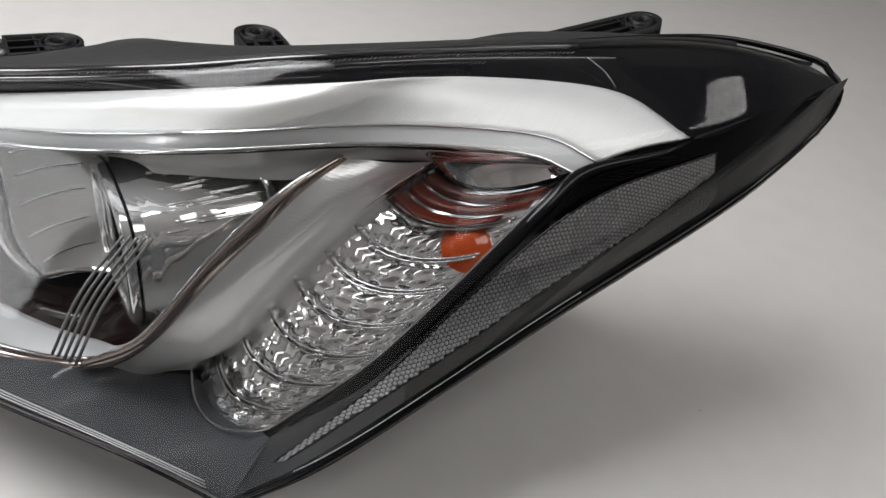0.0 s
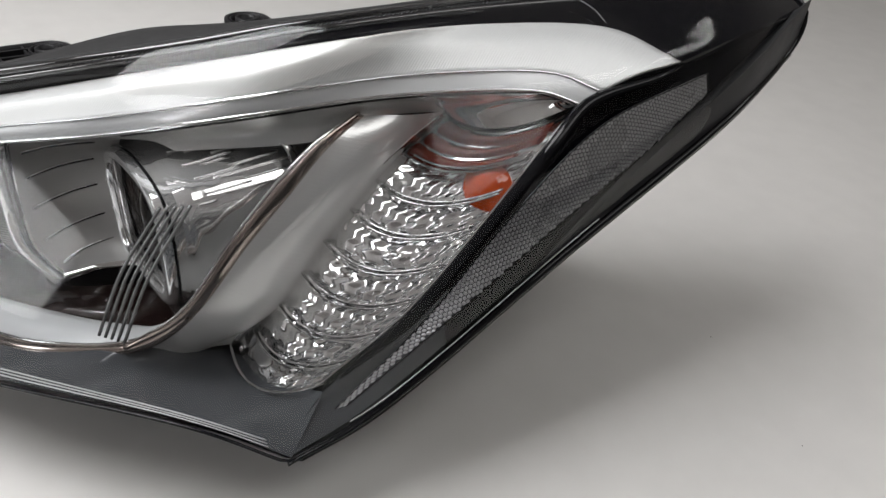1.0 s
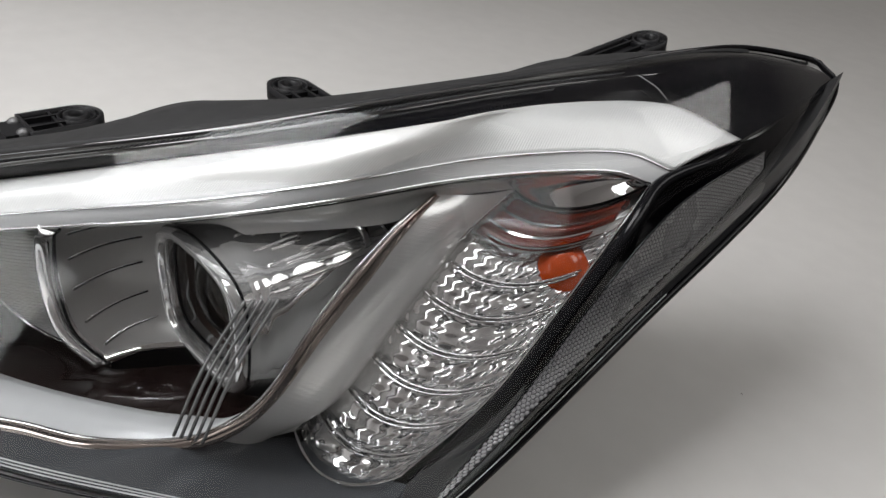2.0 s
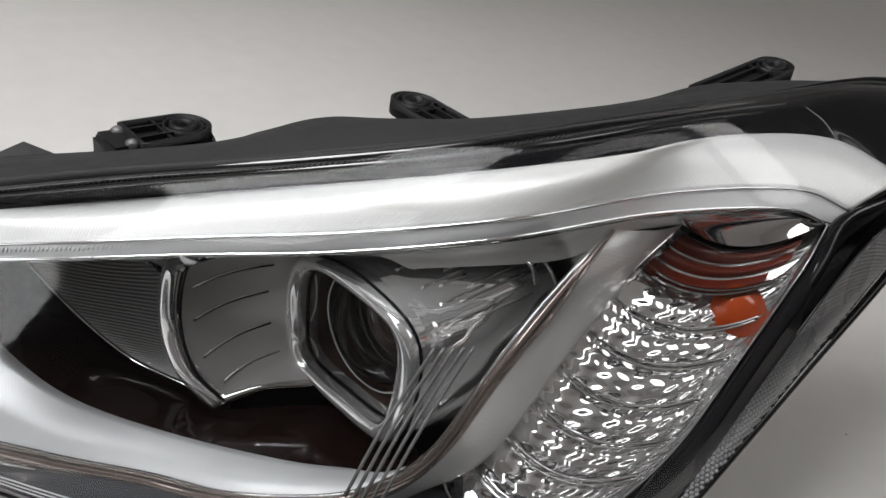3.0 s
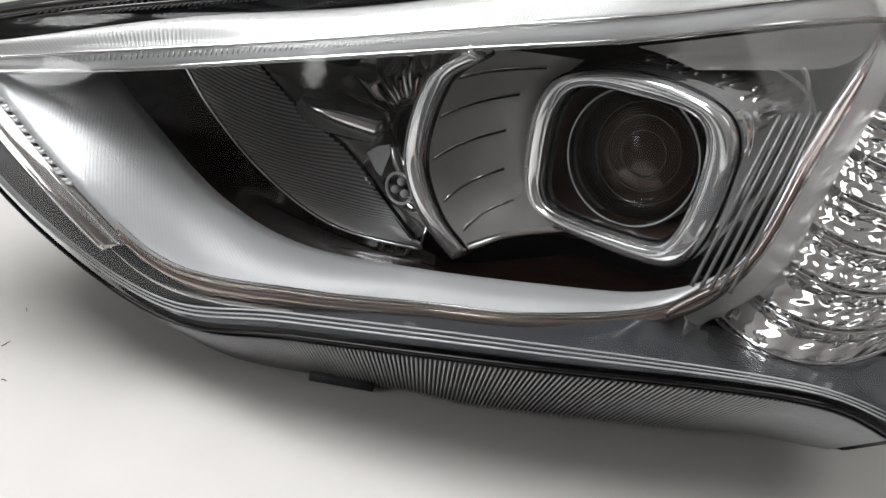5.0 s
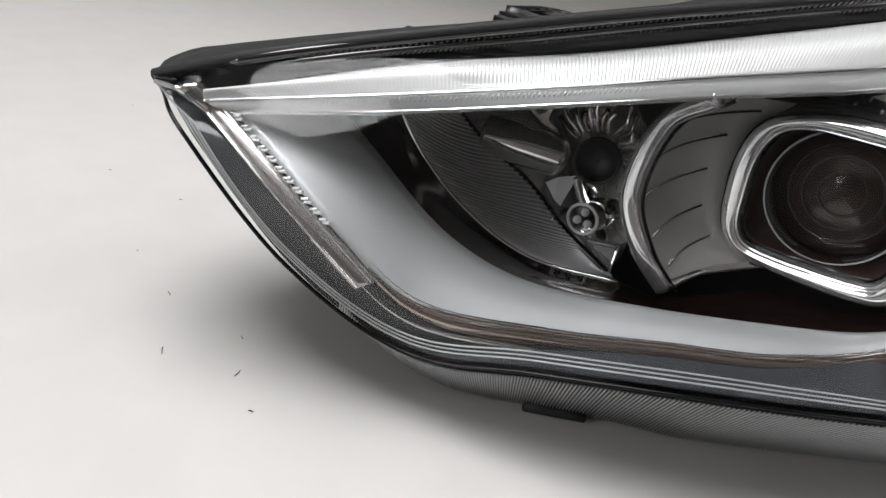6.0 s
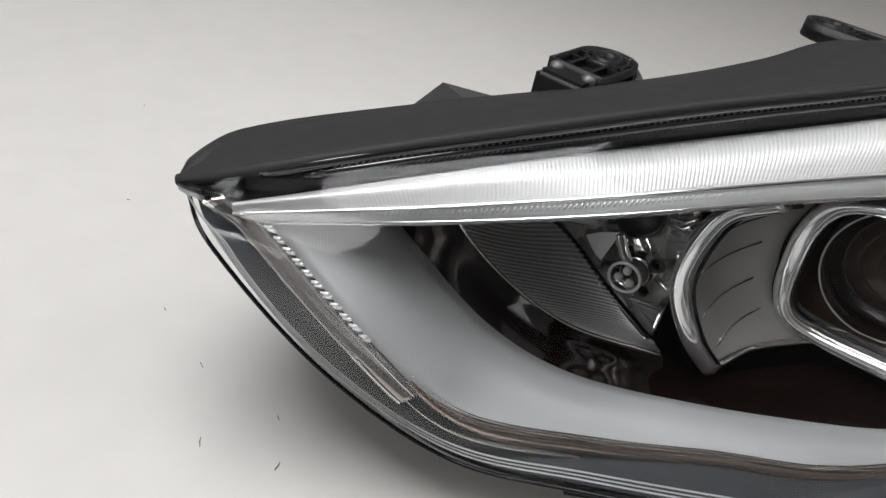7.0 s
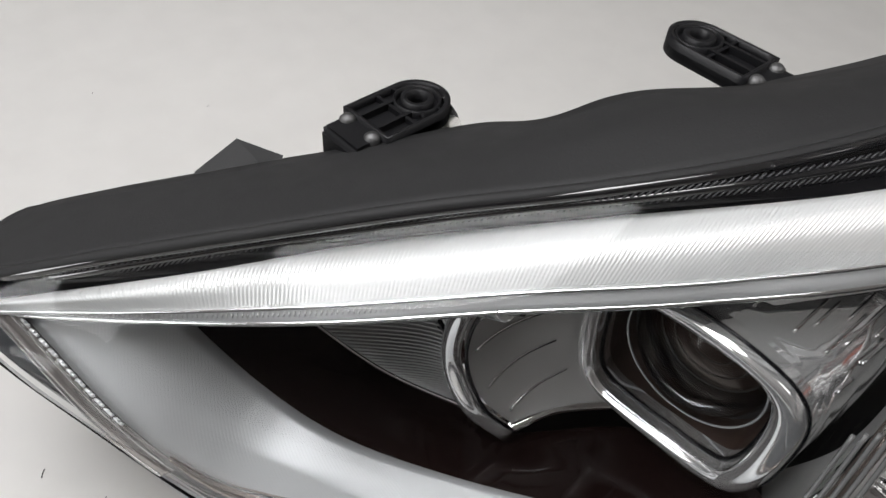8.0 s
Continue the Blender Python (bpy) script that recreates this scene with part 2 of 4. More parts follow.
SHOULDER = [TIP_L, (0.272, -0.209, 0.133), (0.235, -0.188, 0.140), (0.190, -0.152, 0.152), (0.140, -0.110, 0.167), (0.085, -0.058, 0.184), (0.035, -0.010, 0.198), (-0.010, 0.045, 0.214), (-0.055, 0.130, 0.226), (-0.095, 0.215, 0.230), (-0.113, 0.340, 0.245), (-0.105, 0.436, 0.251)]
CROWN = [TIP_L, (0.272, -0.206, 0.138), (0.238, -0.170, 0.155), (0.200, -0.120, 0.172), (0.150, -0.072, 0.189), (0.095, -0.020, 0.210), (0.045, 0.030, 0.230), (0.003, 0.085, 0.248), (-0.026, 0.160, 0.257), (-0.055, 0.250, 0.260), (-0.080, 0.350, 0.267), (-0.097, 0.433, 0.255)]
TOP = [TIP_L, (0.270, -0.200, 0.146), (0.235, -0.165, 0.162), (0.191, -0.118, 0.180), (0.145, -0.068, 0.198), (0.095, -0.018, 0.216), (0.052, 0.035, 0.232), (0.020, 0.092, 0.246), (-0.006, 0.165, 0.256), (-0.028, 0.245, 0.263), (-0.054, 0.345, 0.268), (-0.085, 0.428, 0.259)]
BAND_TOP = [(0.272, -0.206, 0.130), (0.207, -0.143, 0.158), (0.155, -0.076, 0.176), (0.092, -0.018, 0.201), (0.028, 0.038, 0.227), (-0.022, 0.105, 0.247), (-0.036, 0.184, 0.249), (-0.068, 0.262, 0.247), (-0.111, 0.288, 0.235)]
BAND_LOW = [(0.272, -0.206, 0.120), (0.214, -0.162, 0.135), (0.155, -0.115, 0.153), (0.101, -0.063, 0.170), (0.049, -0.014, 0.186), (-0.003, 0.041, 0.206), (-0.038, 0.121, 0.217), (-0.077, 0.190, 0.222), (-0.097, 0.218, 0.215)]
TRIM = [(0.265, -0.199, 0.123), (0.206, -0.186, 0.086), (0.166, -0.166, 0.058), (0.117, -0.132, 0.057), (0.074, -0.101, 0.062), (0.031, -0.074, 0.069), (-0.008, -0.034, 0.080), (-0.027, -0.004, 0.106), (-0.028, 0.035, 0.148), (-0.028, 0.080, 0.188), (-0.024, 0.112, 0.202)]
DARK_EDGE = [(0.268, -0.150, 0.138), (0.226, -0.140, 0.108), (0.186, -0.125, 0.078), (0.144, -0.108, 0.066), (0.090, -0.081, 0.070), (0.035, -0.047, 0.077), (0.008, -0.024, 0.080), (-0.012, -0.018, 0.092), (-0.023, -0.007, 0.103)]
SIG_LEFT = [(-0.022, 0.020, 0.066), (-0.030, 0.048, 0.102), (-0.035, 0.088, 0.146), (-0.036, 0.124, 0.176), (-0.040, 0.161, 0.200)]
SIG_RIGHT = [(-0.092, 0.042, 0.078), (-0.104, 0.091, 0.117), (-0.103, 0.144, 0.160), (-0.101, 0.189, 0.200), (-0.096, 0.220, 0.217)]
REF_TOP = [(-0.119, 0.034, 0.090), (-0.116, 0.092, 0.121), (-0.115, 0.147, 0.168), (-0.115, 0.213, 0.212), (-0.120, 0.300, 0.230)]
REF_LOW = [(-0.121, 0.040, 0.091), (-0.123, 0.117, 0.128), (-0.124, 0.186, 0.162), (-0.124, 0.254, 0.192), (-0.122, 0.304, 0.217)]
HB_EDGE = [(0.252, -0.118, 0.148), (0.237, -0.097, 0.104), (0.208, -0.080, 0.073), (0.169, -0.063, 0.055), (0.121, -0.045, 0.057)]
HB_INNER = [(0.262, -0.060, 0.130), (0.232, -0.036, 0.098), (0.202, -0.022, 0.080), (0.173, -0.020, 0.062), (0.132, -0.036, 0.056)]
BACK_TOP = [TIP_L, (0.311, -0.175, 0.138), (0.262, -0.107, 0.157), (0.220, -0.043, 0.169), (0.187, 0.005, 0.180), (0.150, 0.010, 0.202), (0.128, 0.041, 0.215), (0.094, 0.088, 0.218), (0.057, 0.143, 0.230), (0.032, 0.206, 0.240), (0.003, 0.275, 0.254), (-0.080, 0.424, 0.254)]
SHROUD = [(0.100, -0.060, 0.170), (0.121, -0.059, 0.150), (0.126, -0.060, 0.113), (0.112, -0.059, 0.087), (0.097, -0.046, 0.066)]
BEZEL_OUT = [(0.097, 0, 0.138), (0.096, 0, 0.115), (0.092, 0, 0.098), (0.083, 0, 0.087), (0.066, 0, 0.083), (0.040, 0, 0.083), (0.015, 0, 0.085), (0.001, 0, 0.091), (-0.006, 0, 0.107), (-0.008, 0, 0.132), (-0.006, 0, 0.153), (0.003, 0, 0.165), (0.020, 0, 0.170), (0.045, 0, 0.171), (0.070, 0, 0.166), (0.090, 0, 0.156)]
BEZEL_IN = [(0.0865, 0, 0.137), (0.0855, 0, 0.115), (0.0825, 0, 0.099), (0.075, 0, 0.0915), (0.060, 0, 0.0905), (0.040, 0, 0.092), (0.022, 0, 0.094), (0.012, 0, 0.098), (0.007, 0, 0.111), (0.0055, 0, 0.132), (0.0075, 0, 0.149), (0.013, 0, 0.158), (0.024, 0, 0.1615), (0.045, 0, 0.161), (0.068, 0, 0.159), (0.081, 0, 0.152)]

lamp = new("car_headlamp")
tagged(lamp, "car headlamp with clear lens, silver bands and black housing", "headlamp")
N = 120


def shifted(pts, x=0, y=0, z=0):
    return np.asarray(pts) + np.array((-x, y, z))


# clear outer lens
face_rows = across([cornered(RIM, N, 7), spline(BELT, N), spline(SHOULDER, N)], 25)
skin = np.concatenate([face_rows, across([spline(c, N) for c in (SHOULDER, CROWN, TOP)], 21)[1:]])
lens = part("lens", sheet(skin), CLEAR, lamp, "clear polished plastic lens")
lens.visible_shadow = False

# housing: top, back and sides
top_row, back_row = spline(TOP, N), spline(BACK_TOP, N)
mid_row = (top_row + back_row) / 2 + np.array((0, 0, 0.004)) * np.sin(np.linspace(0, math.pi, N))[:, None]
part("housing_top", sheet(across([shifted(top_row, 0, 0, -0.001), mid_row, back_row], 9), thick=0.002), HOUSING, lamp, "matte dark grey plastic housing top")
foot = spline([(0.290, -0.205, 0.120), (0.300, -0.150, 0.060), (0.285, -0.070, 0.004), (0.262, 0.010, 0.002), (0.240, 0.070, 0.002), (0.205, 0.100, 0.002), (0.175, 0.130, 0.002), (0.140, 0.165, 0.002), (0.100, 0.210, 0.01), (0.060, 0.270, 0.05), (0.010, 0.330, 0.12), (-0.090, 0.420, 0.230)], N)
swell = np.sin(np.linspace(0, math.pi, N))[:, None] ** 0.5
waist = back_row + np.array((-0.030, 0.042, -0.050)) * swell
part("housing_back", sheet(across([back_row, waist, foot], 9)), HOUSING, lamp)
sole = spline([(0.285, -0.200, 0.110), (0.240, -0.170, 0.070), (0.190, -0.140, 0.012), (0.146, -0.130, 0.003), (0.101, -0.106, 0.003), (0.058, -0.064, 0.003), (0.013, -0.019, 0.003), (-0.045, 0.045, 0.003), (-0.060, 0.110, 0.015), (-0.075, 0.200, 0.085), (-0.085, 0.310, 0.165), (-0.103, 0.425, 0.238)], N)
rim_row = cornered(RIM, N, 7)
under = shifted(rim_row, 0, 0.008, -0.006)
front = np.array((0.83, 0.55, 0.0))
sole_z = np.interp(under @ front - 0.008, sole @ front, sole[:, 2])
sole_z = sole_z + 0.020 * np.clip((np.arange(N) - 52) / 24, 0, 1)
run_dir = np.gradient(under, axis=0)[:, :2]
inward = np.stack([-run_dir[:, 1], run_dir[:, 0]], 1) / np.linalg.norm(run_dir, axis=1)[:, None]
drop_in = np.clip((under[:, 2] - sole_z) / 0.05, 0, 1)[:, None] * 0.044
sole = np.column_stack([under[:, :2] + inward * drop_in, sole_z])
part("housing_bottom", sheet(across([under, sole], 5)), TAB, lamp, "grey ribbed plastic housing wall")
part("housing_base", sheet(across([sole, foot], 3)), HOUSING, lamp)

# upper silver band, black strip above it
bt, bl = spline(BAND_TOP, N), spline(BAND_LOW, N)
bulge = np.array((0.25, -0.6, 0.76)) * 0.006
crease = bl * 0.80 + bt * 0.20 + bulge * 0.9
part("upper_band", sheet(across([crease, (bt + crease) / 2 + bulge * 0.7, bt], 13), thick=0.0015), SATIN, lamp, "satin silver band with fine flutes")
part("band_chamfer", sheet(across([shifted(bl, 0, 0.004, -0.001), bl, bl * 0.45 + crease * 0.55 + np.array((0, -0.0012, -0.0006)), crease], 9)), SATIN_SMOOTH, lamp, "smooth silver chamfer below the band")
part("band_bead", tube(shifted(crease, 0, -0.0004, 0), 0.0009, 6), CHROME, lamp, "bright bead between band and chamfer")
part("band_lip", tube(bl, 0.0013, 6), CHROME, lamp, "bright chrome lip")
part("top_strip", sheet(across([shifted(bt, 0, 0.002, -0.001), (bt + top_row) / 2 + np.array((0, 0, -0.003)), shifted(top_row, 0, 0, -0.004)], 7)), BLACK_GLOSS, lamp, "glossy black strip")

# lower silver band, trim, dark floor
tr = spline(TRIM, N)
low_tr = even(spline(TRIM[:8], N)[:114], N)
dk = even(spline(DARK_EDGE, N)[:114], N)
part("lower_band", sheet(across([low_tr, (low_tr + dk) / 2 + np.array((0, -0.002, 0.002)), dk], 9), thick=0.0015), SATIN_LOW, lamp, "satin silver lower band")
part("trim", tube(even(tr[17:84], 90), np.interp(np.arange(90), [0, 14, 89], [0.0012, 0.0042, 0.0042]), 12), BRONZE, lamp, "smoked chrome trim bead")
part("trim_edge", tube(shifted(even(tr[17:84], 90), 0, 0.001, 0.0042), np.interp(np.arange(90), [0, 16, 89], [0.0001, 0.0009, 0.0009]), 6), CHROME, lamp, "bright upper edge of the trim")
part("trim_bead", tube(shifted(even(tr[17:72], 90), 0.001, -0.004, -0.0055), np.interp(np.arange(90), [0, 22, 80, 89], [0.0002, 0.0016, 0.0016, 0.0003]), 8), CHROME, lamp, "thin chrome bead below the trim")
rise = even(spline(TRIM[6:], N), 60)
wide = np.interp(np.arange(60), [0, 10, 40, 59], [0.0016, 0.0030, 0.0044, 0.0008])[:, None] * np.array((0.75, 0.35, -0.55))
part("strut", sheet(across([rise - wide, rise + np.array((0.002, -0.004, 0.002)), rise + wide], 9), thick=0.001), BRONZE, lamp, "smoked chrome rising strut")
part("strut_edge", tube(rise[6:] - wide[6:] * 0.8 + np.array((0.0012, -0.0026, 0.0014)), np.interp(np.arange(54), [0, 20, 44, 53], [0.0005, 0.0011, 0.0018, 0.0004]), 8), CHROME, lamp, "bright chrome edge of the strut")
floor_in = even(spline([(0.262, -0.110, 0.150)] + HB_EDGE[1:] + [(0.097, -0.040, 0.058), (0.055, 0.002, 0.070), (0.018, 0.004, 0.076), (-0.006, 0.010, 0.086)], N), N)
part("inner_bezel", sheet(across([dk, (dk + floor_in) / 2 + np.array((0, 0.006, -0.004)), floor_in], 9)), BLACK_INNER, lamp, "glossy black inner bezel")

# strut panel between the trim and the turn signal
st_a = even(spline(TRIM[6:], N), 40)
st_b = even(spline(SIG_LEFT, N), 40)
part("strut_panel", sheet(across([st_a, (st_a + st_b) / 2 + np.array((0.004, 0, 0)), st_b], 7)), PANEL, lamp, "brushed silver panel beside the strut")

# wall of the cavity behind the strut
in_wall = [rise + np.array((0.001, 0.002, -0.001)), rise + np.array((0.010, 0.034, -0.014)), rise + np.array((-0.004, 0.072, -0.020))]
part("cavity_wall", sheet(across(in_wall, 9)), PANEL, lamp, "silver cavity wall behind the strut")

# smoked border between the trim and the rim
inner = even(spline(TRIM[:7] + [(-0.018, 0.004, 0.066), (-0.022, 0.020, 0.060), (-0.050, 0.034, 0.056), (-0.080, 0.040, 0.066), (-0.100, 0.040, 0.080)], N), N)
outer = even(shifted(spline(RIM[:8], N), 0, 0.003, 0.002), N)
part("lower_border", sheet(across([inner, outer], 5)), SMOKE, lamp, "smoked grey border under the lens")
for k, (up, r) in enumerate(((0.000, 0.0010), (0.0062, 0.00045), (0.0082, 0.00040), (0.0102, 0.00045))):
    gap = spline(BELT, N) - rim_row
    wide_gap = np.linalg.norm(gap, axis=1)[:, None]
    row = (rim_row + gap / wide_gap * np.minimum(up, 0.7 * wide_gap))[: 75 if k else N]
    row = np.vstack([spline([(0.284, -0.214, 0.131 - up * 0.4), (0.296, -0.217, 0.130 - up * 0.3), tuple(row[0] * (-1, 1, 1))], 10)[:-1], row])
    part("rim_ridge", tube(row, r, 6), RIDGE if k else BLACK_GLOSS, lamp)

cap_in = [TRIM[0], BAND_LOW[0], BAND_TOP[0]]
cap_out = [(0.301, -0.209, 0.119), (0.301, -0.213, 0.125), (0.299, -0.215, 0.130)]
part("corner_cap", sheet(across([spline(cap_in, 8), spline(cap_out, 8)], 5)), SMOKE, lamp, "smoked grey corner under the lens")
part("housing_lip", tube(shifted(top_row[:112], 0, 0.001, -0.002), 0.0030, 8), HOUSING, lamp, "rounded front lip of the housing")

# black panel round the turn signal and at the fender end
pa = even(spline([(-0.100, 0.040, 0.080)] + SIG_RIGHT[1:] + [(-0.112, 0.290, 0.236), (-0.113, 0.360, 0.246), (-0.108, 0.434, 0.247)], N), 80)
pb = even(spline([(-0.1115, 0.013, 0.056)] + [(x + 0.004, y, z + 0.001) for x, y, z in RIM[8:11]] + [(-0.110, 0.424, 0.223)], N), 80)
side_rows = across([pa, (pa + pb) / 2 + np.array((-0.004, 0, 0)), pb], 9)
part("side_corner", sheet(side_rows[:, :20]), SMOKE, lamp, "smoked grey corner beside the reflex strip")
part("side_panel", sheet(side_rows[:, 19:]), BLACK_GLOSS, lamp, "glossy black side panel")
pc = even(spline([(-0.036, 0.184, 0.248), (-0.068, 0.262, 0.246), (-0.111, 0.288, 0.234), (-0.113, 0.360, 0.246), (-0.108, 0.434, 0.247)], N), 60)
pd = even(spline([(-0.012, 0.184, 0.254), (-0.028, 0.248, 0.260), (-0.054, 0.345, 0.265), (-0.072, 0.395, 0.262), (-0.088, 0.426, 0.256)], N), 60)
part("end_panel", sheet(across([pc, (pc + pd) / 2 + np.array((0.002, 0, 0.002)), pd], 9)), BLACK_GLOSS, lamp, "glossy black end panel")

# reflex strip
ra, rb = even(spline(REF_TOP, N), 60), even(spline(REF_LOW, N), 60)
strip_rows = across([shifted(ra, -0.0035), shifted(rb, -0.0035)], 9)
reflex = part("reflex_strip", sheet(strip_rows), PRISM_BASE, lamp, "smoked honeycomb reflex strip")
hexes = bmesh.new()
length = float(np.linalg.norm(np.diff(ra, axis=0), axis=1).sum())
pitch = 0.0028
for i in range(int(length / (pitch * 0.866))):
    u = (i + 0.5) * pitch * 0.866 / length * 59
    k, w = int(u), u - int(u)
    if k >= 59:
        continue
    a0, a1 = strip_rows[0][k] * (1 - w) + strip_rows[0][k + 1] * w, strip_rows[-1][k] * (1 - w) + strip_rows[-1][k + 1] * w
    span = np.linalg.norm(a1 - a0)
    vdir = (a1 - a0) / max(span, 1e-6)
    udir = strip_rows[0][k + 1] - strip_rows[0][k]
    udir = udir / np.linalg.norm(udir)
    nrm = np.cross(vdir, udir)
    nrm = nrm / np.linalg.norm(nrm)
    nrm = nrm if nrm[0] > 0 else -nrm
    j = 0.25 if i % 2 else 0.75
    while (j + 0.2) * pitch < span:
        c = a0 + vdir * j * pitch
        ringv = [hexes.verts.new(c + nrm * 0.0004 + (udir * math.cos(a) + vdir * math.sin(a)) * pitch * 0.47) for a in np.arange(6) * math.pi / 3]
        tip = hexes.verts.new(c + nrm * 0.0009)
        for q in range(6):
            hexes.faces.new((ringv[q], ringv[(q + 1) % 6], tip))
        j += 1.0
part("prism_field", hexes, PRISM, reflex, "smoked honeycomb prisms", kind="stuff")
part("strip_edge", tube(np.vstack([strip_rows[0], strip_rows[-1][::-1]]), 0.0007, 6), BLACK_GLOSS, reflex)
part("side_lip", tube(even(spline([(x - 0.006, y, z + 0.001) for x, y, z in SIG_RIGHT] + [(-0.113, 0.262, 0.229), (-0.113, 0.286, 0.233)], N), 80), np.interp(np.arange(80), [0, 16, 60, 79], [0.0006, 0.0040, 0.0042, 0.0008]), 10), BLACK_GLOSS, lamp, "glossy black lip beside the turn signal")
part("edge_seal", tube(even(spline([(x - 0.001, y, z - 0.001) for x, y, z in RIM[7:]] + [(-0.108, 0.436, 0.246), (-0.097, 0.434, 0.255), (-0.085, 0.429, 0.260), (-0.060, 0.370, 0.268), (-0.045, 0.315, 0.2675), (-0.029, 0.248, 0.2625)], N), 100), np.interp(np.arange(100), [0, 14, 60, 99], [0.0010, 0.0026, 0.0028, 0.0014]), 8), BLACK_GLOSS, lamp, "black edge seal")
seam = bmesh.new()
belt_row = spline(BELT, N)
toothed = even((rim_row + (belt_row - rim_row) / np.linalg.norm(belt_row - rim_row + 1e-9, axis=1)[:, None] * 0.006)[77:100], 130) + np.array((0.0012, 0, 0))
for k in range(18, 129):
    tube(np.array([toothed[k], toothed[k] + np.array((0.0007, 0.0003, 0.0019))]), 0.00034, 5, bm=seam)
part("toothed_strip", seam, CLEAR_WHITE, lamp, "fine bright teeth along the seal", kind="stuff")

# turn signal
SL, M = 240, 61
sa, sb = even(spline(SIG_LEFT, N), SL), even(spline(SIG_RIGHT, N), SL)
drop = np.array((0.006, -0.016, -0.012))
arcs = []
for k in range(SL):
    ctrl = (sa[k] + sb[k]) / 2 + drop * 1.6
    w = np.linspace(0, 1, M)[:, None]
    arcs.append(sa[k] * (1 - w) ** 2 + ctrl * 2 * w * (1 - w) + sb[k] * w * w)
arcs = np.array(arcs)
face = np.cross(sb[120] - sa[120], sa[140] - sa[100])
face = face / np.linalg.norm(face)
face = face if face[2] > 0 else -face
M2 = 161
relief = np.zeros((SL, M2))
cuts = [0, 24, 52, 80, 108, 138, 166, 196, 240]
for c, (lo, hi) in enumerate(zip(cuts[:-1], cuts[1:])):
    for k in range(lo, hi):
        t = (k - lo) / (hi - lo)
        for j in range(M2):
            w = j / (M2 - 1)
            n1 = noise.noise(Vector((w * 2.2, k * 0.016, 3.1)))
            n2 = noise.noise(Vector((w * 4 + 9, k * 0.02, 5.0)))
            zig = math.sin(2 * math.pi * (k * 0.11 + 0.5 * n2))
            calm = 0.0 if k > 200 else (0.45 if k < 24 else 1.0)
            relief[k, j] = 0.0014 * math.sin(math.pi * t) + calm * 0.00062 * math.sin(2 * math.pi * (w * 6.5 + 0.7 * n1 + 0.10 * zig))
relief *= np.sin(np.linspace(0.12, math.pi - 0.12, M2))[None, :] ** 0.35
fine = np.array([even(row, M2) for row in arcs])
optics = fine - face * 0.010 + face * relief[:, :, None]
signal = part("turn_signal", sheet(np.concatenate([arcs[:, :1], optics, arcs[:, -1:]], 1)), RIPPLE, lamp, "rippled chrome turn signal reflector")
for k in cuts[1:-1]:
    w = np.linspace(0.04, 0.94, 30)
    line = np.array([arcs[k, int(v * (M - 1))] for v in w]) - face * 0.0045
    along = (sa[1] - sa[0]) / np.linalg.norm(sa[1] - sa[0])
    for up in (0.0, 0.0030):
        part("divider", tube(line[3:] + face * 0.0016 + along * up, 0.0008, 6), CHROME, signal, "bright curved divider")
    part("divider", sheet([line - face * 0.006, line + face * 0.0012, line + face * 0.0012 + along * 0.0024, line - face * 0.006 + along * 0.0024]), CLEAR_GREY, signal, "clear curved divider")
part("signal_edge", tube(np.vstack([sa[::6][::-1], arcs[0][::3], sb[::6]]), 0.0011, 6), CHROME, signal, "thin bright edge of the turn signal")
# bulb chamber at the upper end
under_band = even(spline([(x, y + 0.003, z - 0.003) for x, y, z in BAND_LOW[6:]], 40), 21)
dome = across([arcs[-1][::3], arcs[-1][::3] * 0.5 + under_band * 0.5 + np.array((-0.002, 0.004, 0.002)), under_band], 11)
part("bulb_dome", sheet(dome), CHROME, signal, "chrome dome over the signal bulb")
fill_a = even(spline([(x, y + 0.003, z - 0.003) for x, y, z in BAND_LOW[4:8]], 40), 30)
fill_b = even(spline([(0.030, 0.020, 0.176), (-0.014, 0.085, 0.186), (-0.026, 0.114, 0.200), (-0.040, 0.162, 0.200), (-0.060, 0.185, 0.208)], 40), 30)
part("upper_panel", sheet(across([fill_a, fill_a * 0.5 + fill_b * 0.5 + np.array((-0.003, 0.006, 0)), fill_b], 7)), PANEL, lamp, "brushed silver panel under the band")
part("bulb", lathe([(0.0001, 0.019), (0.006, 0.0188), (0.0098, 0.0175), (0.0112, 0.0155), (0.0138, 0.0150), (0.0148, 0.013), (0.015, 0.008), (0.0142, 0.006), (0.0150, 0.004), (0.015, -0.008), (0.011, -0.014)], tuple(Vector((0.081, 0.169, 0.163)) + Vector(face) * 0.002), (0.35, -0.55, 0.45)), AMBER, signal, "amber signal bulb")
# Dark amber sheets stand in for the bulb's reflection in the chrome.
for lo, hi, first, last in ((196, 209, 2, 50), (211, 222, 3, 54), (224, 237, 3, 54)):
    amber_rows = [arcs[k, first:last:2] - face * d for k, d in ((lo, 0.009), ((lo + hi) // 2, 0.0045), (hi, 0.008))]
    part("amber_reflection", sheet(across(amber_rows, 7)), AMBER_DARK, signal, "dark amber sheet standing in for the bulb's reflection")
cap_rows = [arcs[k, 2:56:2] + face * d for k, d in ((192, -0.002), (208, 0.003), (226, 0.003), (238, -0.002))]
part("inner_cap", sheet(across(cap_rows, 11)), CLEAR_GREY, signal, "clear cap over the bulb")

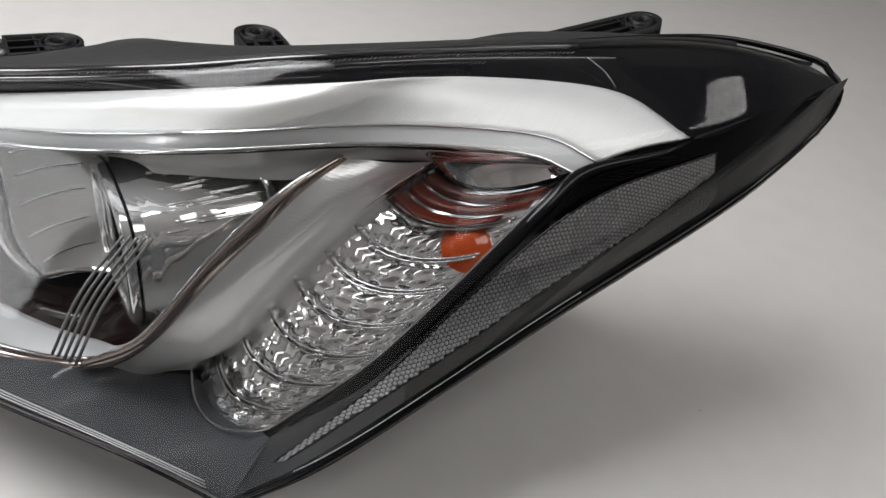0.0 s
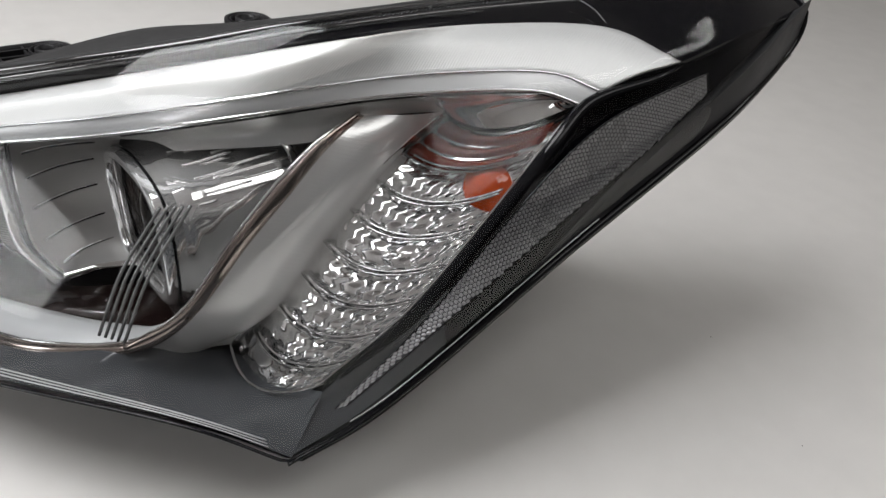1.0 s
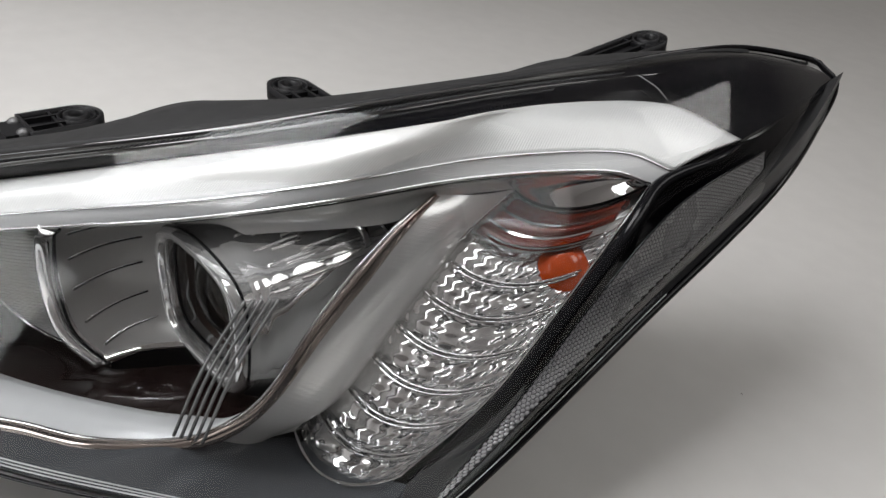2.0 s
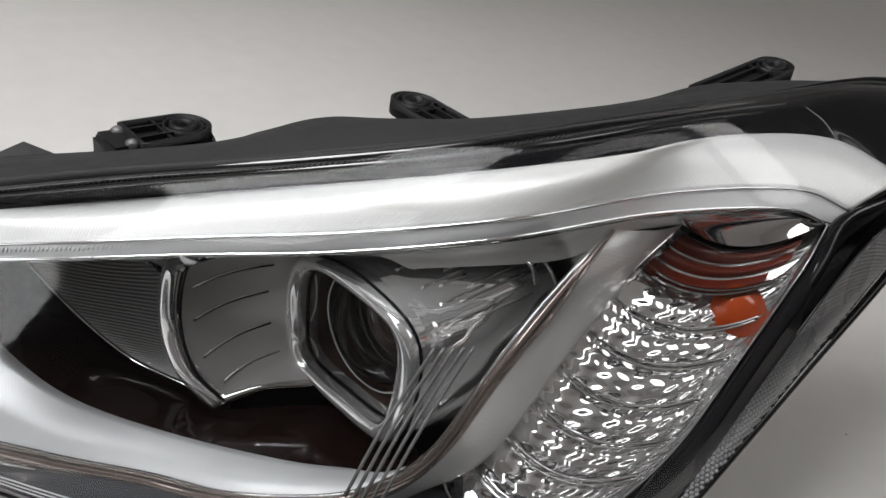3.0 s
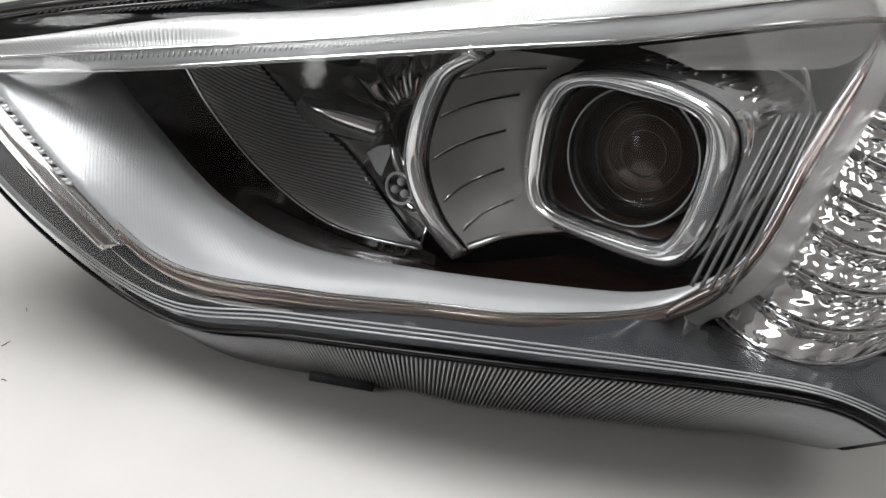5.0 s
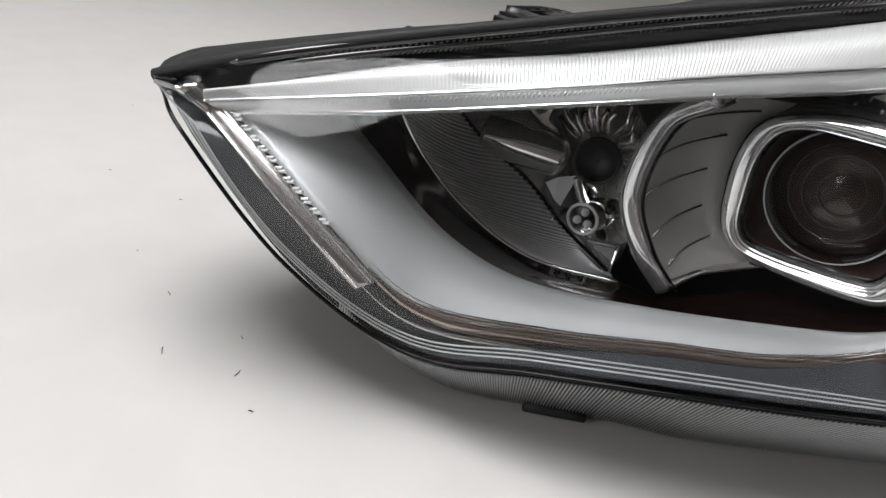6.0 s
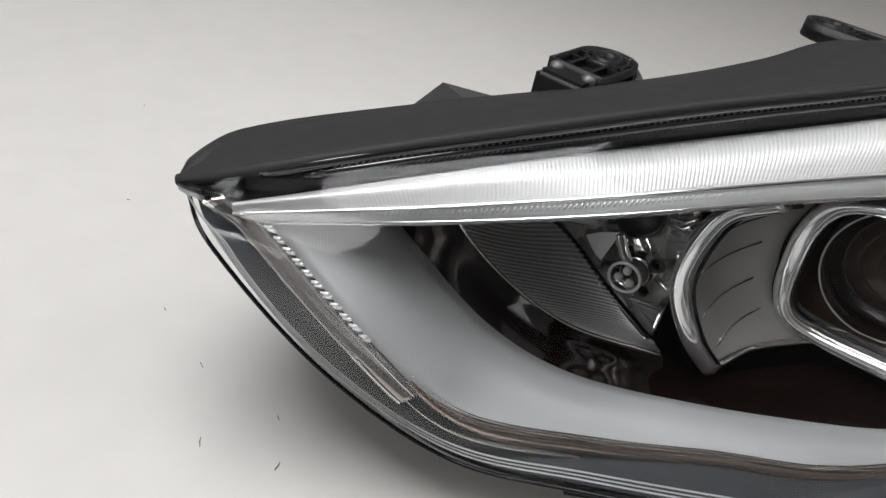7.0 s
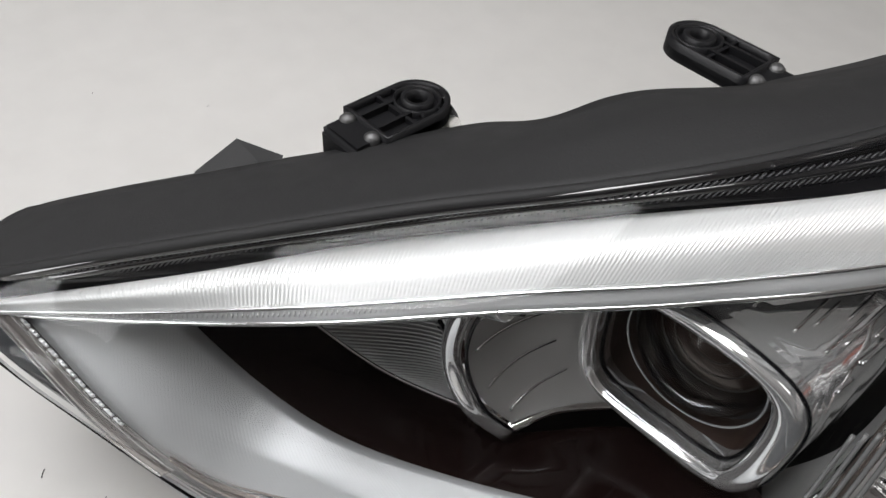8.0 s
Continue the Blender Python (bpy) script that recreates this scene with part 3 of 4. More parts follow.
# projector
bo, bi = spline(BEZEL_OUT, 96, True), spline(BEZEL_IN, 96, True)
blend = lambda k, y: bo * (1 - k) + bi * k + np.array((0, y, 0))
ring = [blend(0, 0.016), blend(0, 0.002), blend(0.04, -0.0025), blend(0.14, -0.0052), blend(0.30, -0.0064), blend(0.55, -0.0066), blend(0.76, -0.0058), blend(0.90, -0.0040), blend(0.97, -0.0015), blend(1.0, 0.004), blend(1.0, 0.013)]
proj = part("projector_bezel", sheet(across(ring, 41), closed=True), PLATED, lamp, "chrome rounded square projector bezel")
part("bezel_edge", tube(blend(0.01, -0.0005), 0.0010, 6, closed=True), BLACK_GLOSS, proj)
part("bezel_edge", tube(blend(0.93, -0.0036), 0.0006, 6, closed=True), CHROME, proj, "bright inner edge")
part("bezel_step", tube(blend(1.02, 0.003), 0.0012, 6, closed=True), BLACK_GLOSS, proj, "black step inside the bezel")
mid = bi.mean(0)
part("tunnel", sheet([shifted(bi, 0, 0.010), shifted(mid + (bi - mid) * 0.9, 0, 0.034), shifted(mid + (bi - mid) * 0.02, 0, 0.036)], closed=True), TUNNEL, proj, "brown-black projector tunnel")
LC = Vector((-0.046, 0.026, 0.127))
part("lens_ring", lathe([(0.034, -0.002), (0.0365, 0.004), (0.0365, -0.012), (0.034, -0.012)], LC, (0, -1, 0)), DARK, proj)
part("projector_lens", lathe([(0.034 * math.cos(a), 0.026 * math.sin(a)) for a in np.linspace(0, math.pi / 2 - 0.01, 14)], LC, (0, -1, 0)), GLASS, proj, "clear glass projector lens")
part("lens_flange", lathe([(0.0365, -0.010), (0.040, -0.010), (0.041, -0.006), (0.0405, -0.003)], LC, (0, -1, 0)), BRONZE, proj, "smoked metal flange of the lens")
# Concentric glints of the glass are built as thin added rings.
for r in (0.012, 0.020, 0.027):
    part("glint_ring", tube([tuple(LC + Vector((r * math.cos(a), 0.004, r * math.sin(a)))) for a in np.linspace(0, 2 * math.pi, 40, endpoint=False)], 0.0005, 6, closed=True), STEEL, proj, "thin metal ring standing in for a glint in the glass")
bm_mid = bo.mean(0)
sleeve = [shifted(bo, 0, 0.006)] + [shifted(bm_mid + (bo - bm_mid) * f, 0, y) for f, y in ((1.03, 0.014), (1.07, 0.03), (1.13, 0.06), (1.16, 0.095))]
sleeve_rows = across(sleeve, 31)
for i in range(4, 31):
    for j in range(96):
        outward = (sleeve_rows[i, j] - bm_mid) * (1, 0, 1)
        sleeve_rows[i, j] += outward / np.linalg.norm(outward) * 0.0005 * noise.noise(Vector((i * 0.30, math.cos(j / 96 * 6.2832) * 2.6, math.sin(j / 96 * 6.2832) * 2.6)))
for k in range(16):
    j = 62 + int(k * 1.3)
    i0 = 9 + (k * 7) % 11
    streak = sleeve_rows[i0 : i0 + 6 + (k * 5) % 7, j % 96] * 1.0
    out_r = (streak - bm_mid) * (1, 0, 1)
    part("sleeve_streak", tube(streak + out_r / np.linalg.norm(out_r, axis=1)[:, None] * 0.0003, 0.0007, 6), CHROME, lamp, "moulded streak on the sleeve")
part("projector_sleeve", sheet(sleeve_rows, closed=True), PLATED_FINE, lamp, "chrome projector sleeve")

# drum between the high beam and the projector
sh = even(spline(SHROUD, 60), 40)
left = even(spline([(0.080, 0.004, 0.168), (0.095, 0.004, 0.148), (0.099, 0.004, 0.120), (0.087, 0.004, 0.093), (0.060, 0.006, 0.083)], 60), 40)
drum_rows = across([sh, (sh + left) / 2 + np.array((-0.006, 0, 0)), left], 11)
drum = part("drum", sheet(drum_rows), SATIN_GREY, lamp, "satin grey drum with fine grooves")
part("drum_foot", tube(drum_rows[:8, -1] + np.array((0, -0.001, 0.001)), np.interp(np.arange(8), [0, 3, 7], [0.0034, 0.0026, 0.0008]), 10), CHROME, drum, "chrome foot of the drum")
part("drum_seat", tube(shifted(sh, -0.006, 0.004, 0), 0.0010, 8), BLACK_GLOSS, lamp)
part("drum_ring", tube(sh, 0.0048, 12), PLATED, lamp, "chrome drum ring")
collar = across([drum_rows[0], drum_rows[1] * 0.7 + drum_rows[2] * 0.3], 4) + np.array((0.0002, -0.0016, 0.0002))
for k in range(40):
    collar[1:3, k] += np.array((0, -0.0012, 0.0006)) * (0.6 + 0.8 * noise.noise(Vector((k * 0.35, 2.0, 0))))
part("drum_collar", sheet(collar), CHROME, drum, "bright chrome collar inside the ring")
part("drum_lip", sheet(across([drum_rows[:, -1] + np.array((0, -0.0015, 0.0035)), drum_rows[:, -1] + np.array((0, -0.0045, 0.0)), drum_rows[:, -1] + np.array((0, -0.001, -0.0025))], 7)), CHROME, drum, "rolled chrome lower lip of the drum")
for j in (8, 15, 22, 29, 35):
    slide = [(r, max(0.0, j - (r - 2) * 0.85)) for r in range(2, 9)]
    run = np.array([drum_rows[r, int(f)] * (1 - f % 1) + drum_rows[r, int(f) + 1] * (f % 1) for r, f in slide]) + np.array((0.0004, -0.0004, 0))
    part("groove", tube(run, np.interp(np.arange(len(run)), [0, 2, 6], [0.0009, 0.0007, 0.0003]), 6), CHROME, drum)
    # The shade below each groove is laid on as a black line.
    part("groove_shade", tube(run + np.array((0, 0.0002, -0.0010)), 0.0005, 6), BLACK_GLOSS, drum, "black line standing in for the shade under the groove")

# high beam reflector
ha, hb = even(spline(HB_EDGE, 60), 50), even(spline(HB_INNER, 60), 50)
part("fluted_flange", sheet(across([ha, (ha + hb) / 2 + np.array((0, 0.004, -0.003)), hb], 9)), FLUTED, lamp, "finely fluted chrome flange")
flange_ribs = bmesh.new()
flange = across([ha, (ha + hb) / 2 + np.array((0, 0.004, -0.003)), hb], 9)
for k in range(62):
    f = -0.10 + k * 1.09 / 62
    line = []
    for q in np.linspace(0, 1, 9):
        g = f + (0.14 + 0.35 * f) * q
        if 0 <= g <= 1:
            u = g * 48.99
            row = flange[int(round(q * 8))]
            line.append(row[int(u)] * (1 - u % 1) + row[int(u) + 1] * (u % 1) + np.array((0.0003, -0.0005, 0.0004)))
    if len(line) > 1:
        tube(np.array(line), 0.00062, 5, bm=flange_ribs)
part("flange_ribs", flange_ribs, CLEAR_WHITE, lamp, "fine parallel ribs across the flange", kind="stuff")
part("flange_lip", tube(shifted(ha, 0, -0.001, 0), 0.0014, 6), CHROME, lamp)
part("bowl_edge", tube(shifted(hb, 0, -0.001, 0.0005), 0.0013, 6), BLACK_GLOSS, lamp, "dark edge between flange and bowl")
part("flange_lip", tube(shifted(hb, 0.0006, -0.0026, -0.001), 0.0007, 6), CHROME, lamp)
row_b = even(spline([(0.240, 0.010, 0.128), (0.216, 0.016, 0.112), (0.196, 0.017, 0.100), (0.170, 0.014, 0.084), (0.140, 0.004, 0.068)], 60), 50)
row_c = even(spline([(0.215, 0.012, 0.178), (0.190, 0.014, 0.158), (0.165, 0.012, 0.140), (0.145, 0.004, 0.120), (0.126, -0.012, 0.092)], 60), 50)
bowl = across([hb, hb * 0.35 + row_b * 0.65 + np.array((0, 0.006, -0.006)), row_b, row_c], 21)
for i in range(21):
    for j in range(50):
        bowl[i, j] += np.array((0, 1, 0)) * 0.0045 * noise.noise(Vector((i * 0.30, j * 0.16, 1.7)))
part("high_beam_bowl", sheet(bowl), BOWL, lamp, "chrome high beam reflector")
part("bowl_rib", tube(spline([(0.236, -0.030, 0.100), (0.218, -0.024, 0.100), (0.200, -0.014, 0.098), (0.189, -0.008, 0.096)], 20), np.interp(np.arange(20), [0, 12, 17, 19], [0.0125, 0.0128, 0.0118, 0.0070]), 20), PLATED, lamp, "chrome tube beside the bulb opening")
# The bracket's white replaces the light that a chrome facet reflects.
bracket = bmesh.new()
tri = [bracket.verts.new(v) for v in ((-0.194, -0.017, 0.082), (-0.186, -0.018, 0.089), (-0.175, -0.016, 0.094), (-0.180, -0.017, 0.072), (-0.184, -0.018, 0.074))]
bracket.faces.new(tri)
bmesh.ops.solidify(bracket, geom=bracket.faces[:], thickness=0.0016)
part("bulb_bracket", bracket, CLEAR_WHITE, lamp, "flat bulb bracket, white in place of reflected light")
part("bulb_stem", tube(spline([(0.176, -0.014, 0.093), (0.170, -0.015, 0.084), (0.165, -0.014, 0.078)], 10), 0.0042, 10, 0.6), PLATED, lamp, "silver stem between bulb opening and parking bulb")
plate_low = across([even(spline([(0.171, -0.017, 0.062), (0.160, -0.016, 0.060), (0.146, -0.018, 0.064), (0.134, -0.021, 0.068)], 20), 14), even(spline([(0.160, -0.023, 0.050), (0.152, -0.024, 0.048), (0.142, -0.027, 0.046), (0.132, -0.030, 0.047)], 20), 14)], 5)
part("bowl_plate", sheet(plate_low, thick=0.0012), PLATED, lamp, "silver plate below the parking bulb")
for x, y, z, r in ((0.175, -0.014, 0.068, 0.0040), (0.161, -0.015, 0.057, 0.0036), (0.150, -0.012, 0.084, 0.0038)):
    part("plate_hole", lathe([(0.0002, -0.004), (r, -0.004), (r, 0.0008), (r * 1.25, 0.0004)], (-x, y, z), (0.1, -1, 0.1), 16), DARK, lamp, "small dark hole beside the parking bulb")
part("bulb_socket", lathe([(0.0005, -0.006), (0.0125, -0.006), (0.0135, 0.0), (0.0145, -0.002)], (-0.1715, -0.004, 0.1025), (0.35, -1, 0.15)), DARK, lamp, "dark bulb opening")
part("small_bulb", lathe([(0.0001, 0.012), (0.004, 0.011), (0.0065, 0.007), (0.007, 0.0), (0.008, -0.002), (0.009, -0.003)], (-0.161, -0.008, 0.072), (0.1, -1, 0.05)), GLASS, lamp, "clear glass parking bulb")

# fine upright ribs on the lower wall
wall = across([under, sole], 7)
ribs = bmesh.new()
for k in np.linspace(26, 74, 220):
    i, w = int(k), k - int(k)
    a = wall[0, i] * (1 - w) + wall[0, i + 1] * w
    b = wall[-1, i] * (1 - w) + wall[-1, i + 1] * w
    out = np.cross(b - a, wall[0, i + 1] - wall[0, i])
    out = out / np.linalg.norm(out) * (1 if out[1] < 0 else -1)
    tube(np.array([a, a * 0.5 + b * 0.5, b]) + out * 0.0007, 0.0005, 5, bm=ribs)
part("ribs", ribs, RIBBED, lamp, "fine upright grey ribs", kind="stuff")
part("clip", tube(spline([(0.124, -0.114, 0.0045), (0.098, -0.095, 0.0045)], 4), 0.0045, 8, 0.8), HOUSING, lamp, "small black clip")
part("latch", tube(spline([(-0.050, 0.030, 0.022), (-0.072, 0.056, 0.024)], 4), 0.007, 8, 0.7), HOUSING, lamp, "black latch")

# engraved flutes on the lens
for k in range(5):
    w = k / 4
    lo = np.array((-0.019 - 0.013 * w, -0.0505 + 0.009 * w, 0.105))
    hi = np.array((-0.018 - 0.012 * w, -0.008 + 0.012 * w, 0.172 + 0.004 * w))
    mid3 = (lo + hi) / 2 + np.array((-0.001, -0.004, 0.002))
    part("flute", tube(spline([tuple(lo), tuple(mid3), tuple(hi)], 24), 0.0009, 6), FROST, lens, "engraved frosted flute")

# toothed light strips under the top of the lens
strip = across([shifted(bt, 0, 0.002, 0.001), (bt + top_row) / 2 + np.array((0, 0, -0.0015)), shifted(top_row, 0, 0, -0.0025)], 11)
for row, lo, hi, r in ((4, 14, 92, 0.0006), (7, 14, 100, 0.0008)):
    teeth = bmesh.new()
    line = even(strip[row][lo:hi], 190)
    for k in range(0, 189):
        step = line[k + 1] - line[k]
        p0 = line[k] + np.array((0, -0.0010, 0.0014))
        tube(np.array([p0 - np.array((0, 0.0008, 0.0008)), p0 + step * 0.5 + np.array((0, 0.0008, 0.0009))]), r * 0.62, 5, bm=teeth)
    part("toothed_strip", teeth, TOOTH, lamp, "row of fine clear teeth", kind="stuff")
part("gloss_line", tube(strip[9][10:100] + np.array((0, 0, 0.0006)), 0.0026, 10), LACQUER, lamp, "raised glossy black line")
part("gloss_line", tube(strip[6][10:104] + np.array((0, 0, 0.0005)), 0.0018, 10), LACQUER, lamp, "raised glossy black line")

# clear toothed strip along the grille side
edge = even(np.vstack([spline([(0.275, -0.208, 0.132), TRIM[0]], 8)[:-1], tr[:20]]), 60)
out_dir = np.array((-0.50, -0.82, -0.25)) * 0.0115
part("side_strip", sheet(across([edge, edge + out_dir * 0.5 + np.array((0, -0.002, 0.001)), edge + out_dir], 7), thick=0.001), BRONZE_PALE, lamp, "pale chrome side strip")
for off in (0.15, 0.5, 0.8):
    part("strip_line", tube(edge + out_dir * off + np.array((0, -0.0022, 0.0008)), 0.0008, 6), CHROME, lamp)
for k in range(24):
    p = edge[7 + int(k * 1.5)]
    part("tooth", tube(np.array([p + np.array((-0.001, -0.002, 0)), p + np.array((0.0036, -0.001, 0.0012))]), 0.0008, 6), CLEAR_WHITE, lamp, "small clear tooth")


# fixing tabs on the housing
def plate(outline, depth, hole=0.0, sides=36):
    """A flat plate, its outline star-shaped about the origin, with a round hole there."""
    bm = bmesh.new()
    rows = []
    for z, f in ((-depth, 0), (0, 0)):
        rows.append([bm.verts.new((x, y, z)) for x, y in outline])
    inner_r = [[bm.verts.new((hole * x / math.hypot(x, y), hole * y / math.hypot(x, y), z)) for x, y in outline] for z in (-depth, 0)]
    n = len(outline)
    for i in range(n):
        j = (i + 1) % n
        bm.faces.new((rows[0][i], rows[0][j], rows[1][j], rows[1][i]))
        bm.faces.new((rows[1][i], rows[1][j], inner_r[1][j], inner_r[1][i]))
        bm.faces.new((rows[0][j], rows[0][i], inner_r[0][i], inner_r[0][j]))
        bm.faces.new((inner_r[0][j], inner_r[0][i], inner_r[1][i], inner_r[1][j]))
    return bm


def bar(bm, a, b, half, z0, z1):
    a, b = Vector((*a, 0)), Vector((*b, 0))
    side = (b - a).normalized().cross(Vector((0, 0, 1))) * half
    v = [bm.verts.new(p + q + Vector((0, 0, z))) for z in (z0, z1) for p, q in ((a, side), (b, side), (b, -side), (a, -side))]
    for f in ((0, 1, 2, 3), (4, 5, 6, 7), (0, 1, 5, 4), (1, 2, 6, 5), (2, 3, 7, 6), (3, 0, 4, 7)):
        bm.faces.new([v[i] for i in f])


def tab(place, heading, half, reach, label, screws=True, dip=0):
    """A ribbed tab with its hole at place; it reaches that far along its heading, down to its screws."""
    holder = new("fixing_tab")
    holder.parent = lamp
    tagged(holder, label)
    outline = [(half * math.cos(a), half * math.sin(a)) for a in np.linspace(math.pi / 2, 3 * math.pi / 2, 19)]
    outline += [(x, -half) for x in np.linspace(half * 0.3, reach, 8)] + [(reach, y) for y in np.linspace(-half * 0.6, half * 0.6, 5)] + [(x, half) for x in np.linspace(reach, half * 0.3, 8)]
    floor_bm = plate(outline, 0.004, 0.0052)
    bmesh.ops.translate(floor_bm, verts=floor_bm.verts, vec=(0, 0, -0.004))
    shell = [part("tab_floor", floor_bm, TAB, holder)]
    wall_bm = bmesh.new()
    ring = np.array([(x, y, -0.0035) for x, y in outline])
    inset = ring * np.array((1, 1, 1)) - np.array([(math.copysign(min(abs(x), 0.0022), x), math.copysign(min(abs(y), 0.0022), y), 0) for x, y in outline])
    rows4 = [ring + (0, 0, -0.006), ring + (0, 0, 0.0035), inset + (0, 0, 0.0035), inset + (0, 0, -0.001)]
    shell.append(part("tab_rim", sheet(rows4, closed=True), TAB, holder))
    shell.append(part("boss", lathe([(0.0055, -0.006), (0.0055, 0.0008), (0.0085, 0.0008), (0.0085, -0.006)], (0, 0, 0), (0, 0, 1), 28), TAB, holder))
    shell.append(part("outer_boss", lathe([(0.0112, -0.006), (0.0112, 0.0), (0.0125, 0.0), (0.0125, -0.006)], (0, 0, 0), (0, 0, 1), 28), TAB, holder))
    spokes = bmesh.new()
    for a in np.radians((60, 105, 150, 195, 240, 285)):
        bar(spokes, (0.012 * math.cos(a), 0.012 * math.sin(a)), ((half - 0.001) * math.cos(a), (half - 0.001) * math.sin(a)), 0.0008, -0.006, -0.0005)
    for y in (-half * 0.38, half * 0.38):
        bar(spokes, (0.010, y), (reach - 0.001, y), 0.0011, -0.006, -0.0002)
    bar(spokes, (0.014, -half + 0.001), (0.014, half - 0.001), 0.0009, -0.006, -0.0008)
    shell.append(part("tab_ribs", spokes, TAB, holder))
    if screws:
        block = bmesh.new()
        bmesh.ops.create_cube(block, size=1.0, matrix=Matrix.Translation((reach + 0.006, 0, -0.011)) @ Matrix.Diagonal((0.022, half * 1.75, 0.018, 1)))
        bmesh.ops.bevel(block, geom=block.edges[:], offset=0.003, segments=3, affect="EDGES")
        shell.append(part("tab_block", block, TAB, holder))
        for y in (-half * 0.56, half * 0.56):
            shell.append(part("screw", lathe([(0.0001, 0.0022), (0.0025, 0.0018), (0.0042, 0.0002), (0.0042, -0.003)], (reach + 0.003, y, -0.0016), (0, 0, 1), 18), STEEL, holder, "zinc screw"))
    holder.matrix_world = pose(-place[0], place[1], place[2], 0, 0, heading) @ pose(0, 0, 0, 0, dip, 0)
    return holder


tab((0.223, 0.001, 0.177), -90, 0.0172, 0.034, "black ribbed fixing tab with two screws")
tab((0.143, 0.121, 0.208), -2, 0.0160, 0.037, "black ribbed fixing tab with two screws")
tab((0.014, 0.362, 0.254), -98, 0.0145, 0.080, "long black fixing tab", False, 12)

# housing details
fin = bmesh.new()
quad = [fin.verts.new(p) for p in ((-0.272, -0.102, 0.150), (-0.274, -0.076, 0.157), (-0.247, -0.066, 0.158), (-0.262, -0.112, 0.146), (-0.240, -0.075, 0.150))]
for f in ((0, 1, 3), (1, 4, 3), (1, 2, 4)):
    fin.faces.new([quad[i] for i in f])
bmesh.ops.solidify(fin, geom=fin.faces[:], thickness=0.002)
part("fin", fin, HOUSING, lamp, "matte black pointed fin")

# dust and fibres on the table
dust = bmesh.new()
rnd = random.Random(4)
for x, y, l in ((0.155, 0.375, 2), (-0.206, -0.222, 3), (-0.311, -0.197, 5), (-0.476, -0.140, 3), (-0.412, -0.124, 3), (-0.362, -0.186, 3), (-0.268, -0.228, 7), (-0.232, -0.210, 6), (-0.255, -0.190, 4), (0.262, 0.330, 2), (-0.52, 0.02, 3), (-0.6, -0.05, 4), (0.235, 0.20, 4)):
    a = rnd.uniform(0, 3.1)
    d = np.array((math.cos(a), math.sin(a), 0)) * l * 0.0004
    b = np.array((rnd.uniform(-1, 1), rnd.uniform(-1, 1), 0)) * 0.0004
    tube(np.array([(x, y, 0.0004) - d, (x, y, 0.0006) + b, (x, y, 0.0004) + d]), 0.0002, 5, bm=dust)
tagged(part("dust", dust, HOUSING, None), "small dark specks and fibres on the white table", "dust", kind="stuff")

# small marks and joints
part("part_line", tube(spline([(-0.050, 0.251, 0.2612), (-0.060, 0.258, 0.2560), (-0.068, 0.262, 0.2495)], 12), 0.00025, 5), RIDGE, lens, "fine pale part line")
for k in range(4):
    x = 0.002 - 0.0042 * k
    part("marking", tube(spline([(x, -0.060 - 0.55 * x, 0.0665), (x - 0.0026, -0.0585 - 0.55 * x, 0.0668)], 3), 0.0006, 5), RIDGE, lens, "small unreadable moulded mark")
end = sleeve[-1]
part("sleeve_end", tube(end, 0.0014, 6, closed=True), CHROME, lamp, "bright end ring of the sleeve")
part("sleeve_clip", tube(spline([(0.004, 0.070, 0.186), (-0.005, 0.074, 0.182), (-0.010, 0.076, 0.172)], 12), 0.0042, 8, 0.35), CHROME, lamp, "small chrome clip")
part("bulb_ring", tube([tuple(Vector((-0.1625, -0.020, 0.0715)) + Vector((0.0092 * math.cos(a), 0.001 * math.cos(a), 0.0092 * math.sin(a)))) for a in np.linspace(0, 2 * math.pi, 32, endpoint=False)], 0.0010, 6, closed=True), CLEAR_WHITE, lamp, "bright ring of the parking bulb")
for a in (90, 210, 330):
    part("bulb_lobe", lathe([(0.0001, 0.003), (0.0018, 0.0024), (0.0027, 0.0005), (0.0024, -0.002)], (-0.1625 + 0.0042 * math.cos(math.radians(a)), -0.019, 0.0715 + 0.0042 * math.sin(math.radians(a))), (0.1, -1, 0.2), 14), CLEAR_WHITE, lamp, "clear lobe inside the parking bulb")
